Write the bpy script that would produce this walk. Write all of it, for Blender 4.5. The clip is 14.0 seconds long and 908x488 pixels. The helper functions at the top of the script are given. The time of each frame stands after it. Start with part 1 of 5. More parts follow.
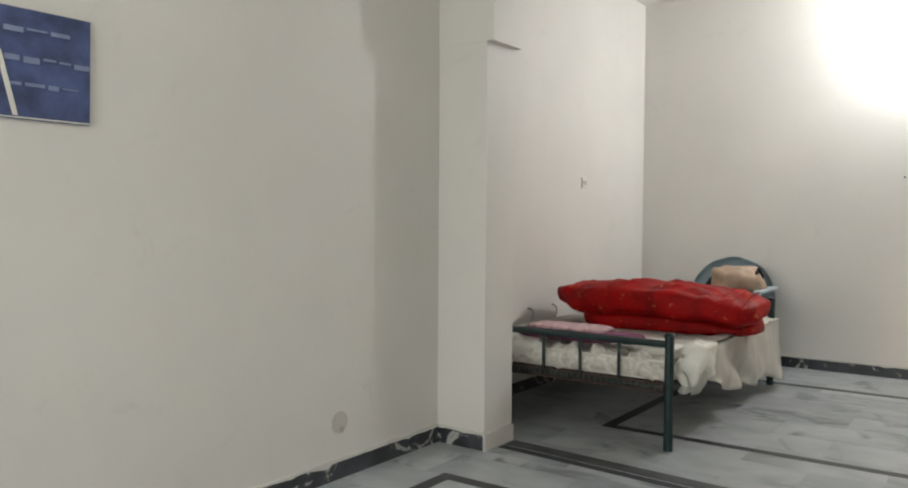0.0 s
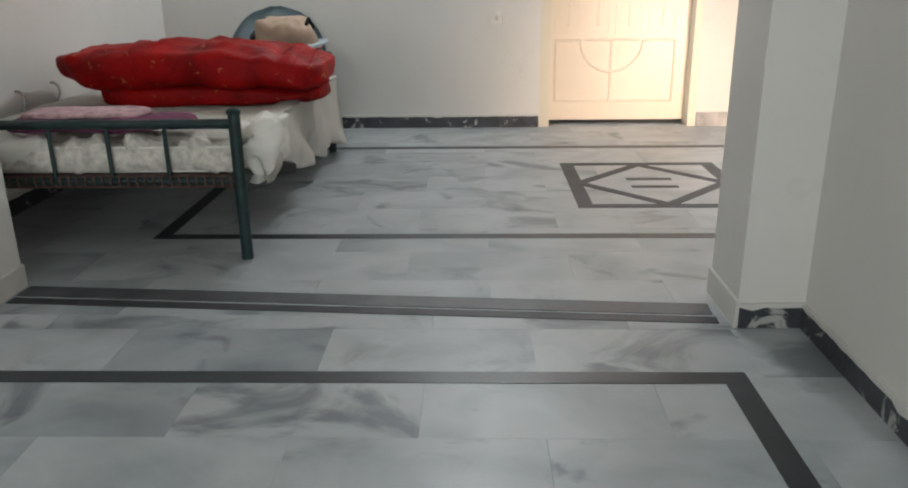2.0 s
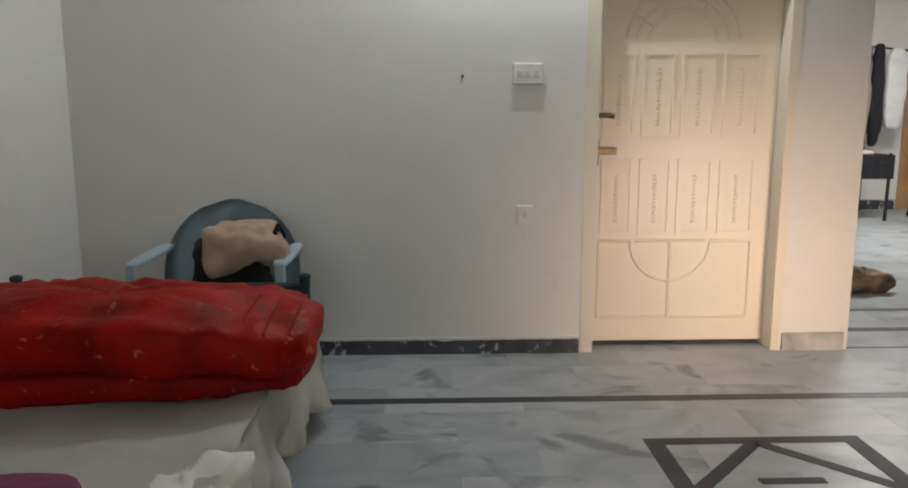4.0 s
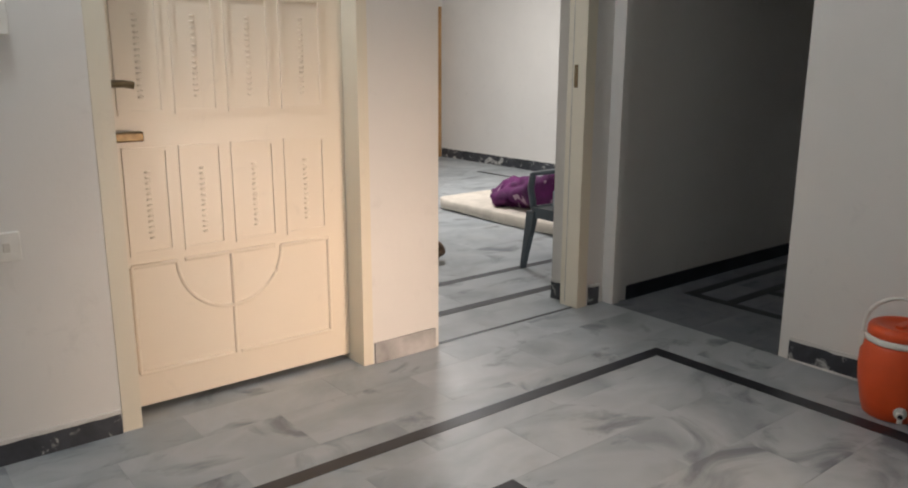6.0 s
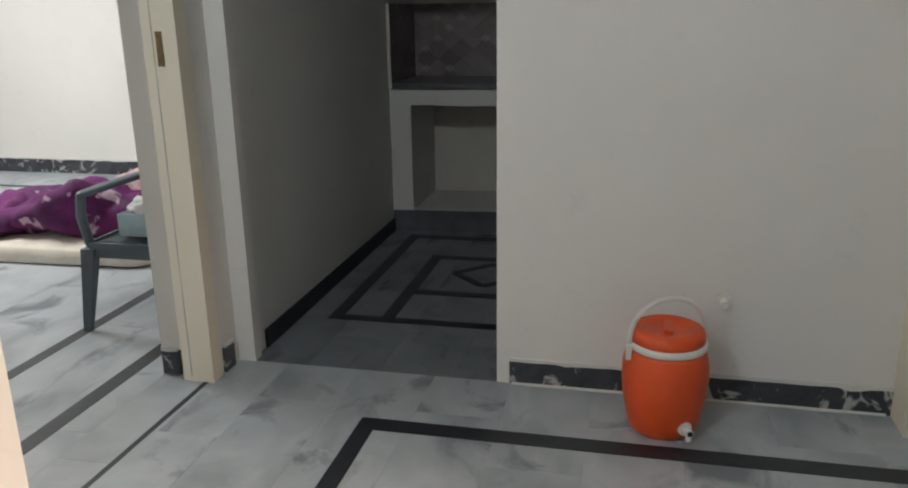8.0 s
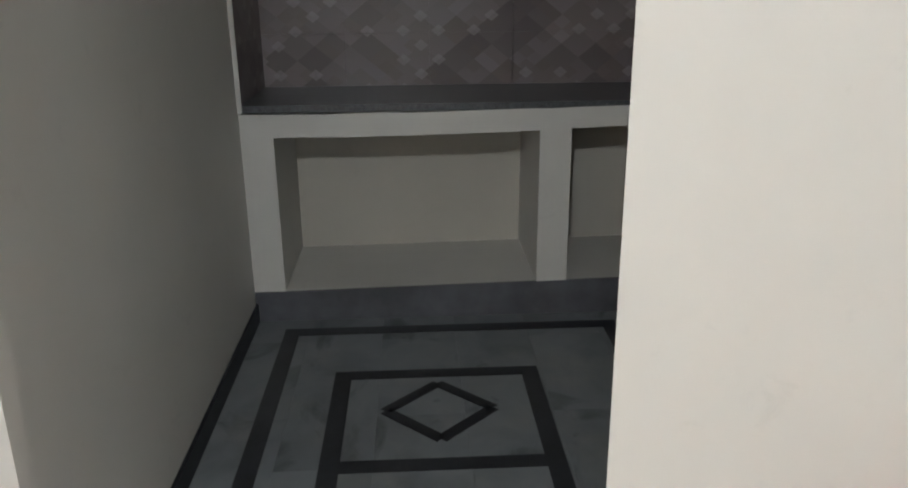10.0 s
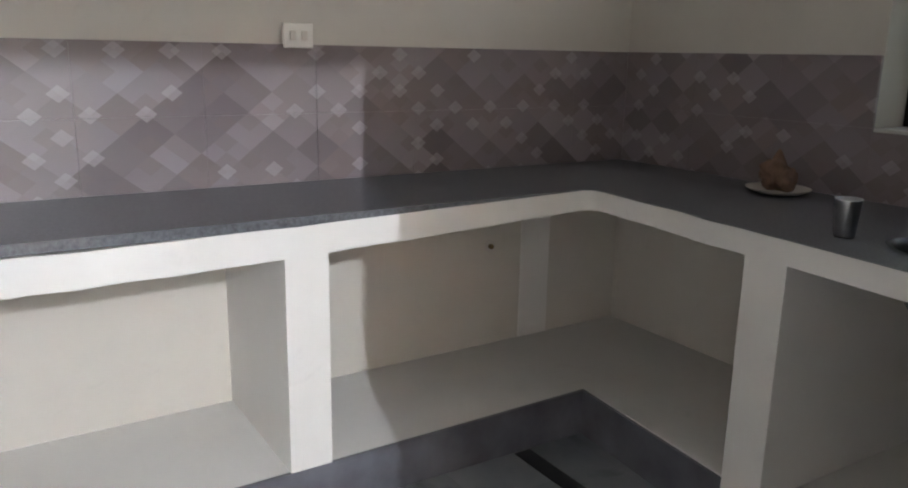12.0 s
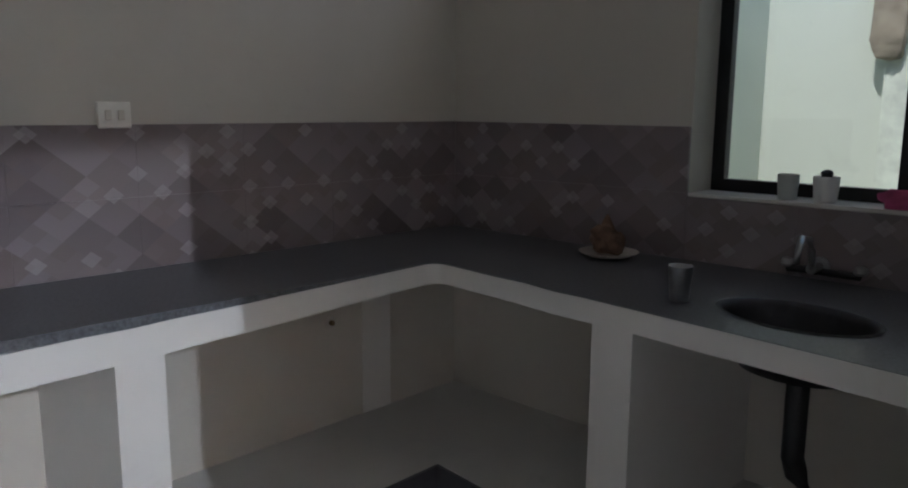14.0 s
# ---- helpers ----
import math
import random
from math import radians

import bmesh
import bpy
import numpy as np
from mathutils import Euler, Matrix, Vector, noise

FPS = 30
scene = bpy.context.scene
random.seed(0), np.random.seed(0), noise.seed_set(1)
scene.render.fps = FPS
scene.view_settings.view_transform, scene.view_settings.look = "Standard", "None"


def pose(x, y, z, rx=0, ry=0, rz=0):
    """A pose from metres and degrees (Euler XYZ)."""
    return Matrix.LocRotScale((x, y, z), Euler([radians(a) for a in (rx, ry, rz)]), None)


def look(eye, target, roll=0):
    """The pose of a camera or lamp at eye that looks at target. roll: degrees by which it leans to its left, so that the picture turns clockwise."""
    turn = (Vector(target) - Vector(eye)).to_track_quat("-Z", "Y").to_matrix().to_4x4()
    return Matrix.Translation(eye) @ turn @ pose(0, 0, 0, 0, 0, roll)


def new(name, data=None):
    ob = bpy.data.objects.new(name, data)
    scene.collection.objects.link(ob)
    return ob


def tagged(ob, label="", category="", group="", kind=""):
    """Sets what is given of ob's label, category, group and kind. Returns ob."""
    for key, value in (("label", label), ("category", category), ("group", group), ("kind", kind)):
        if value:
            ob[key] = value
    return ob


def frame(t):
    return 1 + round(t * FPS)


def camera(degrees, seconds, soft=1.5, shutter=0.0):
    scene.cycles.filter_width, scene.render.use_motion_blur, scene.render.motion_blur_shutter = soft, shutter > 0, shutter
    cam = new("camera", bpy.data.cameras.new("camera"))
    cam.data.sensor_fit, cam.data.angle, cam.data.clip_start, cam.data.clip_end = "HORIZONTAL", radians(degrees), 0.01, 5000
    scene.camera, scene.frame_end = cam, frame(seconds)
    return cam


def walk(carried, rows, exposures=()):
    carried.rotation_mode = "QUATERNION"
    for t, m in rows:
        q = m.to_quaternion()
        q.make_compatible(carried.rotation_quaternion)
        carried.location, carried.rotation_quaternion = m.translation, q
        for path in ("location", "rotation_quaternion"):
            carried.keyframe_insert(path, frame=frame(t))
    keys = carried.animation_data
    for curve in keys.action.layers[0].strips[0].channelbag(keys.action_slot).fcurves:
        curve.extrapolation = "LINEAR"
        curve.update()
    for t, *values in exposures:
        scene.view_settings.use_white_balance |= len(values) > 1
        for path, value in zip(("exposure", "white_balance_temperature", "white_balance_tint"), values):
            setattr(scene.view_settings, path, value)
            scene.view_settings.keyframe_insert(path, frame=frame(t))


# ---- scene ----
cam = camera(59.5, 14.0, soft=2.0)

EXPOSURES = [
    (0.0, -0.9, 6800, 11), (0.5, -1.15, 7000, 12), (1.0, -0.95, 6400, 10), (1.5, -0.75, 6200, 5), (2.0, -1.1, 6400, 10), (3.0, -1.65, 6500, 10), (5.3, -1.85, 6500, 10),
    (6.0, -1.75, 6500, 12), (6.5, -1.58, 6200, 7), (7.0, -1.45, 6100, 6), (7.5, -1.45, 6200, 6), (8.0, -1.4, 6300, 8), (10.3, -0.25, 6500, 9), (10.6, -0.2, 6500, 9), (11.0, -0.15, 6500, 12), (11.5, 0.85, 6200, 14),
    (12.2, 1.95, 6300, 15), (12.6, 1.85, 6200, 15), (13.0, 0.95, 6000, 14), (13.5, 0.7, 5900, 14), (14.0, 0.8, 5900, 15),
]
PATH = [
    (0, (0.49, 0.922, 1.167), (-0.672, 2.549, 1.098), 0.4),
    (0.5, (0.296, 1.156, 1.096), (-0.422, 3.002, 0.817), -1.7),
    (1, (0.166, 1.298, 1.033), (-0.125, 3.181, 0.427), -2.2),
    (1.5, (0.069, 1.498, 1.026), (0.028, 3.368, 0.318), -1.6),
    (2, (-0.017, 1.821, 1.062), (-0.075, 3.713, 0.415), -0.7),
    (2.5, (-0.133, 2.167, 1.131), (-0.18, 4.089, 0.579), -0.1),
    (3, (-0.248, 2.523, 1.163), (-0.215, 4.485, 0.777), 0.3),
    (3.2, (-0.287, 2.706, 1.192), (-0.249, 4.68, 0.875), 0.1),
    (5.3, (-0.475, 4.234, 1.424), (0.087, 6.108, 1.01), 1.0),
    (5.5, (-0.47, 4.345, 1.418), (0.316, 6.137, 1.005), -0.2),
    (6, (-0.312, 4.621, 1.374), (0.902, 6.144, 0.917), 0.2),
    (6.5, (-0.158, 4.931, 1.352), (1.338, 6.161, 0.853), 0.1),
    (7, (-0.051, 5.245, 1.374), (1.674, 6.112, 0.851), -0.4),
    (7.5, (0.1, 5.611, 1.399), (1.922, 6.246, 0.872), -1.8),
    (8, (0.32, 5.969, 1.397), (2.191, 6.394, 0.831), -0.9),
    (8.2, (0.42, 6.098, 1.401), (2.307, 6.42, 0.823), -0.1),
    (10.3, (2.154, 6.794, 1.446), (4.053, 6.668, 0.83), -0.4),
    (10.5, (2.292, 6.815, 1.412), (4.2, 6.666, 0.831), -0.1),
    (10.7, (2.404, 6.892, 1.403), (4.315, 6.655, 0.865), 0.4),
    (11, (2.604, 6.919, 1.395), (4.503, 6.53, 0.903), -0.4),
    (11.5, (2.888, 6.953, 1.415), (4.703, 6.257, 0.942), -0.4),
    (12, (3.078, 7.0, 1.42), (4.723, 5.963, 0.953), 1.1),
    (12.5, (3.121, 7.023, 1.458), (4.533, 5.665, 1.055), 1.7),
    (13, (3.141, 7.019, 1.476), (4.391, 5.494, 1.143), 0.5),
    (13.5, (3.158, 7.041, 1.471), (4.414, 5.521, 1.136), -0.3),
    (14, (3.201, 7.029, 1.499), (4.58, 5.62, 1.162), 0.4),
]
walk(
    cam,
    [(t, look(eye, target, roll)) for t, eye, target, roll in PATH],
    exposures=EXPOSURES,
)


# ---- light and world ----
world = bpy.data.worlds.new("sky_world")
world.use_nodes = True
scene.world = world
sky = world.node_tree.nodes.new("ShaderNodeTexSky")
sky.sky_type = "NISHITA"
sky.sun_disc = False
sky.sun_elevation = radians(60)
sky.sun_rotation = 0.0
world.node_tree.links.new(sky.outputs[0], world.node_tree.nodes["Background"].inputs[0])
world.node_tree.nodes["Background"].inputs[1].default_value = 0.12

sun_data = bpy.data.lights.new("sun", "SUN")
sun_data.energy = 1.7
sun_data.angle = radians(0.5)
sun_data.color = (1.0, 0.94, 0.85)
sun = new("sun", sun_data)
sun.matrix_basis = look((0, 10, 17.32), (0, 0, 0))


def area_lamp(name, at, target, width, height, watts, colour):
    data = bpy.data.lights.new(name, "AREA")
    data.shape = "RECTANGLE"
    data.size, data.size_y, data.energy, data.color = width, height, watts, colour
    lamp = new(name, data)
    lamp.matrix_basis = look(at, target)
    return lamp


area_lamp("daylight_south_window", (-0.5, -1.42, 1.6), (-0.5, 3.0, 1.3), 1.7, 1.3, 125, (0.96, 1.0, 0.97))
# Narrow warm beam on the door's lower right, from a doorway assumed out of view.
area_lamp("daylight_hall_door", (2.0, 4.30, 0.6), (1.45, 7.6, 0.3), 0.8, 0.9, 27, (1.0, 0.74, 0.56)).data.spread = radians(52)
# Unseen fill lamp in an added wall slot, to brighten the kitchen.
area_lamp("daylight_kitchen_ventilator", (4.5, 4.22, 2.55), (4.6, 7.0, 1.6), 1.7, 0.4, 2.5, (1.0, 0.96, 0.9))
area_lamp("ceiling_lamp_north_room", (4.2, 10.9, 2.9), (4.2, 10.9, 0), 1.2, 0.3, 330, (1.0, 0.98, 0.95))


# ---- materials ----
class Nodes:
    """A small wrapper to write node materials in few lines."""

    def __init__(self, name):
        self.mat = bpy.data.materials.new(name)
        self.mat.use_nodes = True
        self.tree = self.mat.node_tree
        self.bsdf = self.tree.nodes["Principled BSDF"]

    def add(self, kind, **values):
        node = self.tree.nodes.new(kind)
        for key, value in values.items():
            if key in node.inputs:
                node.inputs[key].default_value = value
        return node

    def link(self, a, b):
        self.tree.links.new(a, b)

    def spot(self, randomly=0.0):
        """World position, shifted piece by piece when asked for."""
        geo = self.add("ShaderNodeNewGeometry")
        if not randomly:
            return geo.outputs["Position"]
        info = self.add("ShaderNodeObjectInfo")
        times = self.add("ShaderNodeVectorMath")
        times.operation = "SCALE"
        times.inputs[0].default_value = (13.1, 7.7, 3.3)
        self.link(info.outputs["Random"], times.inputs["Scale"])
        plus = self.add("ShaderNodeVectorMath")
        plus.operation = "ADD"
        self.link(geo.outputs["Position"], plus.inputs[0])
        self.link(times.outputs[0], plus.inputs[1])
        return plus.outputs[0]

    def noise(self, where, scale, detail=4.0, rough=0.55, distort=0.0):
        node = self.add("ShaderNodeTexNoise", Scale=scale, Detail=detail, Roughness=rough, Distortion=distort)
        self.link(where, node.inputs["Vector"])
        return node.outputs["Fac"]

    def ramp(self, fac, stops):
        node = self.add("ShaderNodeValToRGB")
        els = node.color_ramp.elements
        while len(els) < len(stops):
            els.new(0.5)
        for el, (place, colour) in zip(els, stops):
            el.position = place
            el.color = (*colour, 1.0)
        self.link(fac, node.inputs[0])
        return node.outputs[0]

    def mix(self, fac, a, b, blend="MIX"):
        node = self.add("ShaderNodeMix")
        node.data_type = "RGBA"
        node.blend_type = blend
        for value, slot in ((fac, node.inputs[0]), (a, node.inputs[6]), (b, node.inputs[7])):
            if isinstance(value, (int, float)):
                slot.default_value = value
            elif isinstance(value, tuple):
                slot.default_value = (*value, 1.0)
            else:
                self.link(value, slot)
        return node.outputs[2]

    def bump(self, height, strength, distance=0.01):
        node = self.add("ShaderNodeBump", Strength=strength, Distance=distance)
        self.link(height, node.inputs["Height"])
        self.link(node.outputs[0], self.bsdf.inputs["Normal"])

    def done(self, colour, rough, metal=0.0, **more):
        for value, key in ((colour, "Base Color"), (rough, "Roughness"), (metal, "Metallic")):
            slot = self.bsdf.inputs[key]
            if isinstance(value, (int, float)):
                slot.default_value = value
            elif isinstance(value, tuple):
                slot.default_value = (*value, 1.0)
            else:
                self.link(value, slot)
        for key, value in more.items():
            self.bsdf.inputs[key.replace("_", " ")].default_value = value
        return self.mat


def paint(name, base, patchy=0.08, rough=0.55, grain=0.06):
    n = Nodes(name)
    p = n.spot()
    large, small = n.noise(p, 1.1, 5), n.noise(p, 38, 3)
    dark = tuple(c * (1 - patchy) for c in base)
    lite = tuple(min(1, c * (1 + patchy * 0.4)) for c in base)
    n.bump(small, grain)
    tone = n.ramp(large, [(0.3, dark), (0.7, lite)])
    scuff = n.noise(p, 5.5, 7, 0.68, 1.2)
    tone = n.mix(n.ramp(scuff, [(0.60, (0, 0, 0)), (0.74, (0.3, 0.3, 0.3))]), tone, tuple(c * 0.78 for c in dark))
    return n.done(tone, rough)


def plain(name, base, rough=0.5, metal=0.0, vary=0.12, scale=14.0, relief=0.05, **more):
    n = Nodes(name)
    p = n.spot()
    f = n.noise(p, scale, 4)
    n.bump(n.noise(p, scale * 6, 3), relief)
    return n.done(n.ramp(f, [(0.3, tuple(c * (1 - vary) for c in base)), (0.7, tuple(min(1, c * (1 + vary)) for c in base))]), rough, metal, **more)


def marble(name, light, mid, dark, rough, spread):
    """Cloudy grey marble slabs: wide clouds, thin veins, and a tone of its own for each slab."""
    n = Nodes(name)
    p = n.spot(spread)
    stretch = n.add("ShaderNodeMapping")
    stretch.inputs["Scale"].default_value = (1.0, 1.35, 1.0)
    stretch.inputs["Rotation"].default_value = (0, 0, 0.35)
    n.link(p, stretch.inputs["Vector"])
    q = stretch.outputs[0]
    cloud = n.noise(q, 2.1, 4, 0.5, 0.6)
    tone = n.ramp(cloud, [(0.28, tuple(0.45 * a + 0.55 * b for a, b in zip(dark, mid))), (0.42, mid), (0.58, light), (0.8, mid)])
    vein = n.noise(q, 2.4, 5, 0.55, 1.1)
    tone = n.mix(n.ramp(vein, [(0.31, (0.85, 0.85, 0.85)), (0.43, (0, 0, 0)), (0.72, (0, 0, 0)), (0.82, (0.25, 0.25, 0.25))]), tone, dark)
    info = n.add("ShaderNodeObjectInfo")
    shade = n.ramp(info.outputs["Random"], [(0.0, (0.74, 0.75, 0.77)), (0.05, (0.86, 0.87, 0.88)), (0.09, (0.97, 0.97, 0.97)), (1.0, (1.03, 1.03, 1.03))])
    tone = n.mix(1.0, tone, shade, "MULTIPLY")
    dirt = n.noise(n.spot(), 3.1, 6, 0.65)
    tone = n.mix(n.ramp(dirt, [(0.5, (0, 0, 0)), (0.8, (0.35, 0.35, 0.35))]), tone, (0.30, 0.29, 0.26))
    gloss = n.ramp(n.noise(n.spot(), 6.0, 5), [(0.3, (rough * 0.8,) * 3), (0.7, (rough * 1.15,) * 3)])
    n.bump(n.noise(n.spot(), 9.0, 3), 0.02)
    return n.done(tone, gloss)


M_WALL = paint("cream_wall_paint", (0.76, 0.74, 0.705), 0.06)
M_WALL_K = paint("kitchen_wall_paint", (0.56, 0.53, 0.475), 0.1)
M_CEIL = paint("ceiling_white", (0.8, 0.79, 0.76), 0.04)
M_FLOOR = marble("grey_marble", (0.44, 0.47, 0.487), (0.35, 0.383, 0.402), (0.135, 0.152, 0.172), 0.42, 1.0)
# Kitchen copy of the hall marble, darkened: its dim light is in the colour.
M_FLOOR_K = marble("kitchen_marble_shaded", (0.20, 0.215, 0.235), (0.16, 0.173, 0.19), (0.07, 0.078, 0.09), 0.5, 1.0)
M_SCREED = plain("floor_screed", (0.3, 0.31, 0.32), 0.7)
M_BAND = plain("black_marble_band", (0.018, 0.020, 0.026), 0.42, 0, 0.4, 6)
M_BAND_GREY = plain("worn_grey_marble_band", (0.036, 0.037, 0.043), 0.6, 0, 0.35, 7)
M_RAISED = paint("white_masonry", (0.68, 0.665, 0.635), 0.1)
M_DOOR = paint("ivory_gloss_paint", (0.80, 0.71, 0.58), 0.05, 0.35, 0.02)
M_FRAME = paint("ivory_frame_paint", (0.76, 0.70, 0.57), 0.06, 0.4, 0.03)
M_SHEET = plain("cream_sheet_cloth", (0.88, 0.86, 0.80), 0.85, 0, 0.06, 5, 0.1)
M_PRINT = plain("printed_bedding_cloth", (0.70, 0.66, 0.60), 0.85, 0, 0.28, 34, 0.3)
M_IRON = plain("dark_green_iron", (0.010, 0.03, 0.031), 0.42, 0.1, 0.3, 20)
M_WEB = plain("brown_webbing", (0.10, 0.06, 0.05), 0.9, 0, 0.4, 40, 0.4)
M_PURPLE = plain("plum_cloth", (0.16, 0.035, 0.09), 0.85, 0, 0.3, 14, 0.3)
M_PINK = plain("pink_printed_cloth", (0.55, 0.36, 0.38), 0.85, 0, 0.35, 25, 0.3)
M_ORANGE = plain("orange_plastic", (0.70, 0.085, 0.016), 0.4, 0, 0.06, 10)
M_WHITE_PL = plain("white_plastic", (0.75, 0.73, 0.68), 0.4, 0, 0.08, 12)
M_BLUE_PL = plain("pale_blue_plastic", (0.36, 0.46, 0.51), 0.4, 0, 0.08, 9)
M_GREY_PL = plain("slate_grey_plastic", (0.085, 0.11, 0.13), 0.4, 0, 0.12, 9)
M_BROWN_BAG = plain("tan_leather", (0.42, 0.31, 0.23), 0.7, 0, 0.2, 8, 0.2)
M_BLACK_CL = plain("black_cloth", (0.012, 0.012, 0.016), 0.85, 0, 0.5, 18, 0.3)
M_GRANITE = plain("dark_granite", (0.10, 0.105, 0.115), 0.3, 0, 0.4, 90)
M_STEEL = plain("brushed_steel", (0.42, 0.42, 0.43), 0.3, 1.0, 0.15, 30)
# Steel taken to near black, so the bowl's shade is in the colour.
M_SINK = plain("shaded_bowl_steel", (0.05, 0.05, 0.056), 0.4, 0.9, 0.2, 18)
M_BRASS = plain("old_brass", (0.22, 0.16, 0.09), 0.4, 0.9, 0.3, 30)
M_BLACK_PL = plain("black_plastic", (0.012, 0.012, 0.014), 0.45, 0, 0.3, 14)
M_ALU = plain("black_window_frame", (0.010, 0.010, 0.012), 0.4, 0.3, 0.2, 14)
M_PLATE = plain("off_white_ceramic", (0.62, 0.58, 0.52), 0.3, 0, 0.05, 10)
M_FOOD = plain("ochre_basket", (0.17, 0.10, 0.065), 0.8, 0, 0.4, 30, 0.4)
M_FOAM = plain("pale_mattress_cloth", (0.66, 0.60, 0.52), 0.9, 0, 0.12, 8, 0.2)
M_WOODDOOR = plain("varnished_wood", (0.42, 0.24, 0.10), 0.5, 0, 0.25, 4, 0.1)
M_REDWOOD = plain("dark_red_wood", (0.16, 0.05, 0.035), 0.5, 0, 0.3, 8)
M_OLIVE = plain("olive_brown_cloth", (0.17, 0.14, 0.09), 0.9, 0, 0.35, 12, 0.3)
M_KHAKI = plain("khaki_cloth", (0.34, 0.29, 0.22), 0.9, 0, 0.25, 12, 0.3)
M_WHITECL = plain("white_cloth", (0.72, 0.72, 0.72), 0.9, 0, 0.08, 8, 0.3)
M_BLANKET = plain("brown_checked_blanket", (0.26, 0.18, 0.12), 0.9, 0, 0.75, 9, 0.4)
M_CARD = plain("brown_card_box", (0.36, 0.29, 0.23), 0.8, 0, 0.15, 10)
M_BLUEBOX = plain("pale_blue_box", (0.40, 0.52, 0.58), 0.6, 0, 0.12, 12)
M_WELL = paint("light_well_wall", (0.70, 0.74, 0.64), 0.08)


def quilt_cloth():
    n = Nodes("red_satin_quilt")
    n.bsdf.inputs["Specular IOR Level"].default_value = 0.15
    p = n.spot()
    base = n.ramp(n.noise(p, 7, 5), [(0.3, (0.15, 0.001, 0.0015)), (0.55, (0.30, 0.0015, 0.002)), (0.8, (0.38, 0.003, 0.003))])
    gold = n.noise(p, 26, 2, 0.4, 1.0)
    base = n.mix(n.ramp(gold, [(0.68, (0, 0, 0)), (0.72, (0.5, 0.5, 0.5))]), base, (0.5, 0.2, 0.07))
    n.bump(n.noise(p, 16, 4), 0.5, 0.02)
    return n.done(base, 0.58)


def purple_blanket():
    n = Nodes("purple_plush_blanket")
    p = n.spot()
    base = n.ramp(n.noise(p, 6, 4), [(0.3, (0.05, 0.003, 0.05)), (0.7, (0.14, 0.010, 0.12))])
    flower = n.noise(p, 4.2, 3, 0.5, 1.8)
    base = n.mix(n.ramp(flower, [(0.60, (0, 0, 0)), (0.65, (0.8, 0.8, 0.8))]), base, (0.52, 0.38, 0.46))
    n.bump(n.noise(p, 60, 3), 0.4)
    return n.done(base, 0.8)


def skirting():
    """Dark marble skirting with splashes of wall paint and bare plaster."""
    n = Nodes("dark_skirting_with_paint_splashes")
    p = n.spot()
    base = n.ramp(n.noise(p, 5, 6, 0.6, 0.8), [(0.3, (0.018, 0.02, 0.026)), (0.7, (0.065, 0.07, 0.082))])
    splash = n.noise(p, 5.5, 6, 0.62, 1.8)
    base = n.mix(n.ramp(splash, [(0.56, (0, 0, 0)), (0.61, (0.85, 0.85, 0.85))]), base, (0.50, 0.50, 0.48))
    n.bump(n.noise(p, 30, 4), 0.2)
    return n.done(base, 0.45)


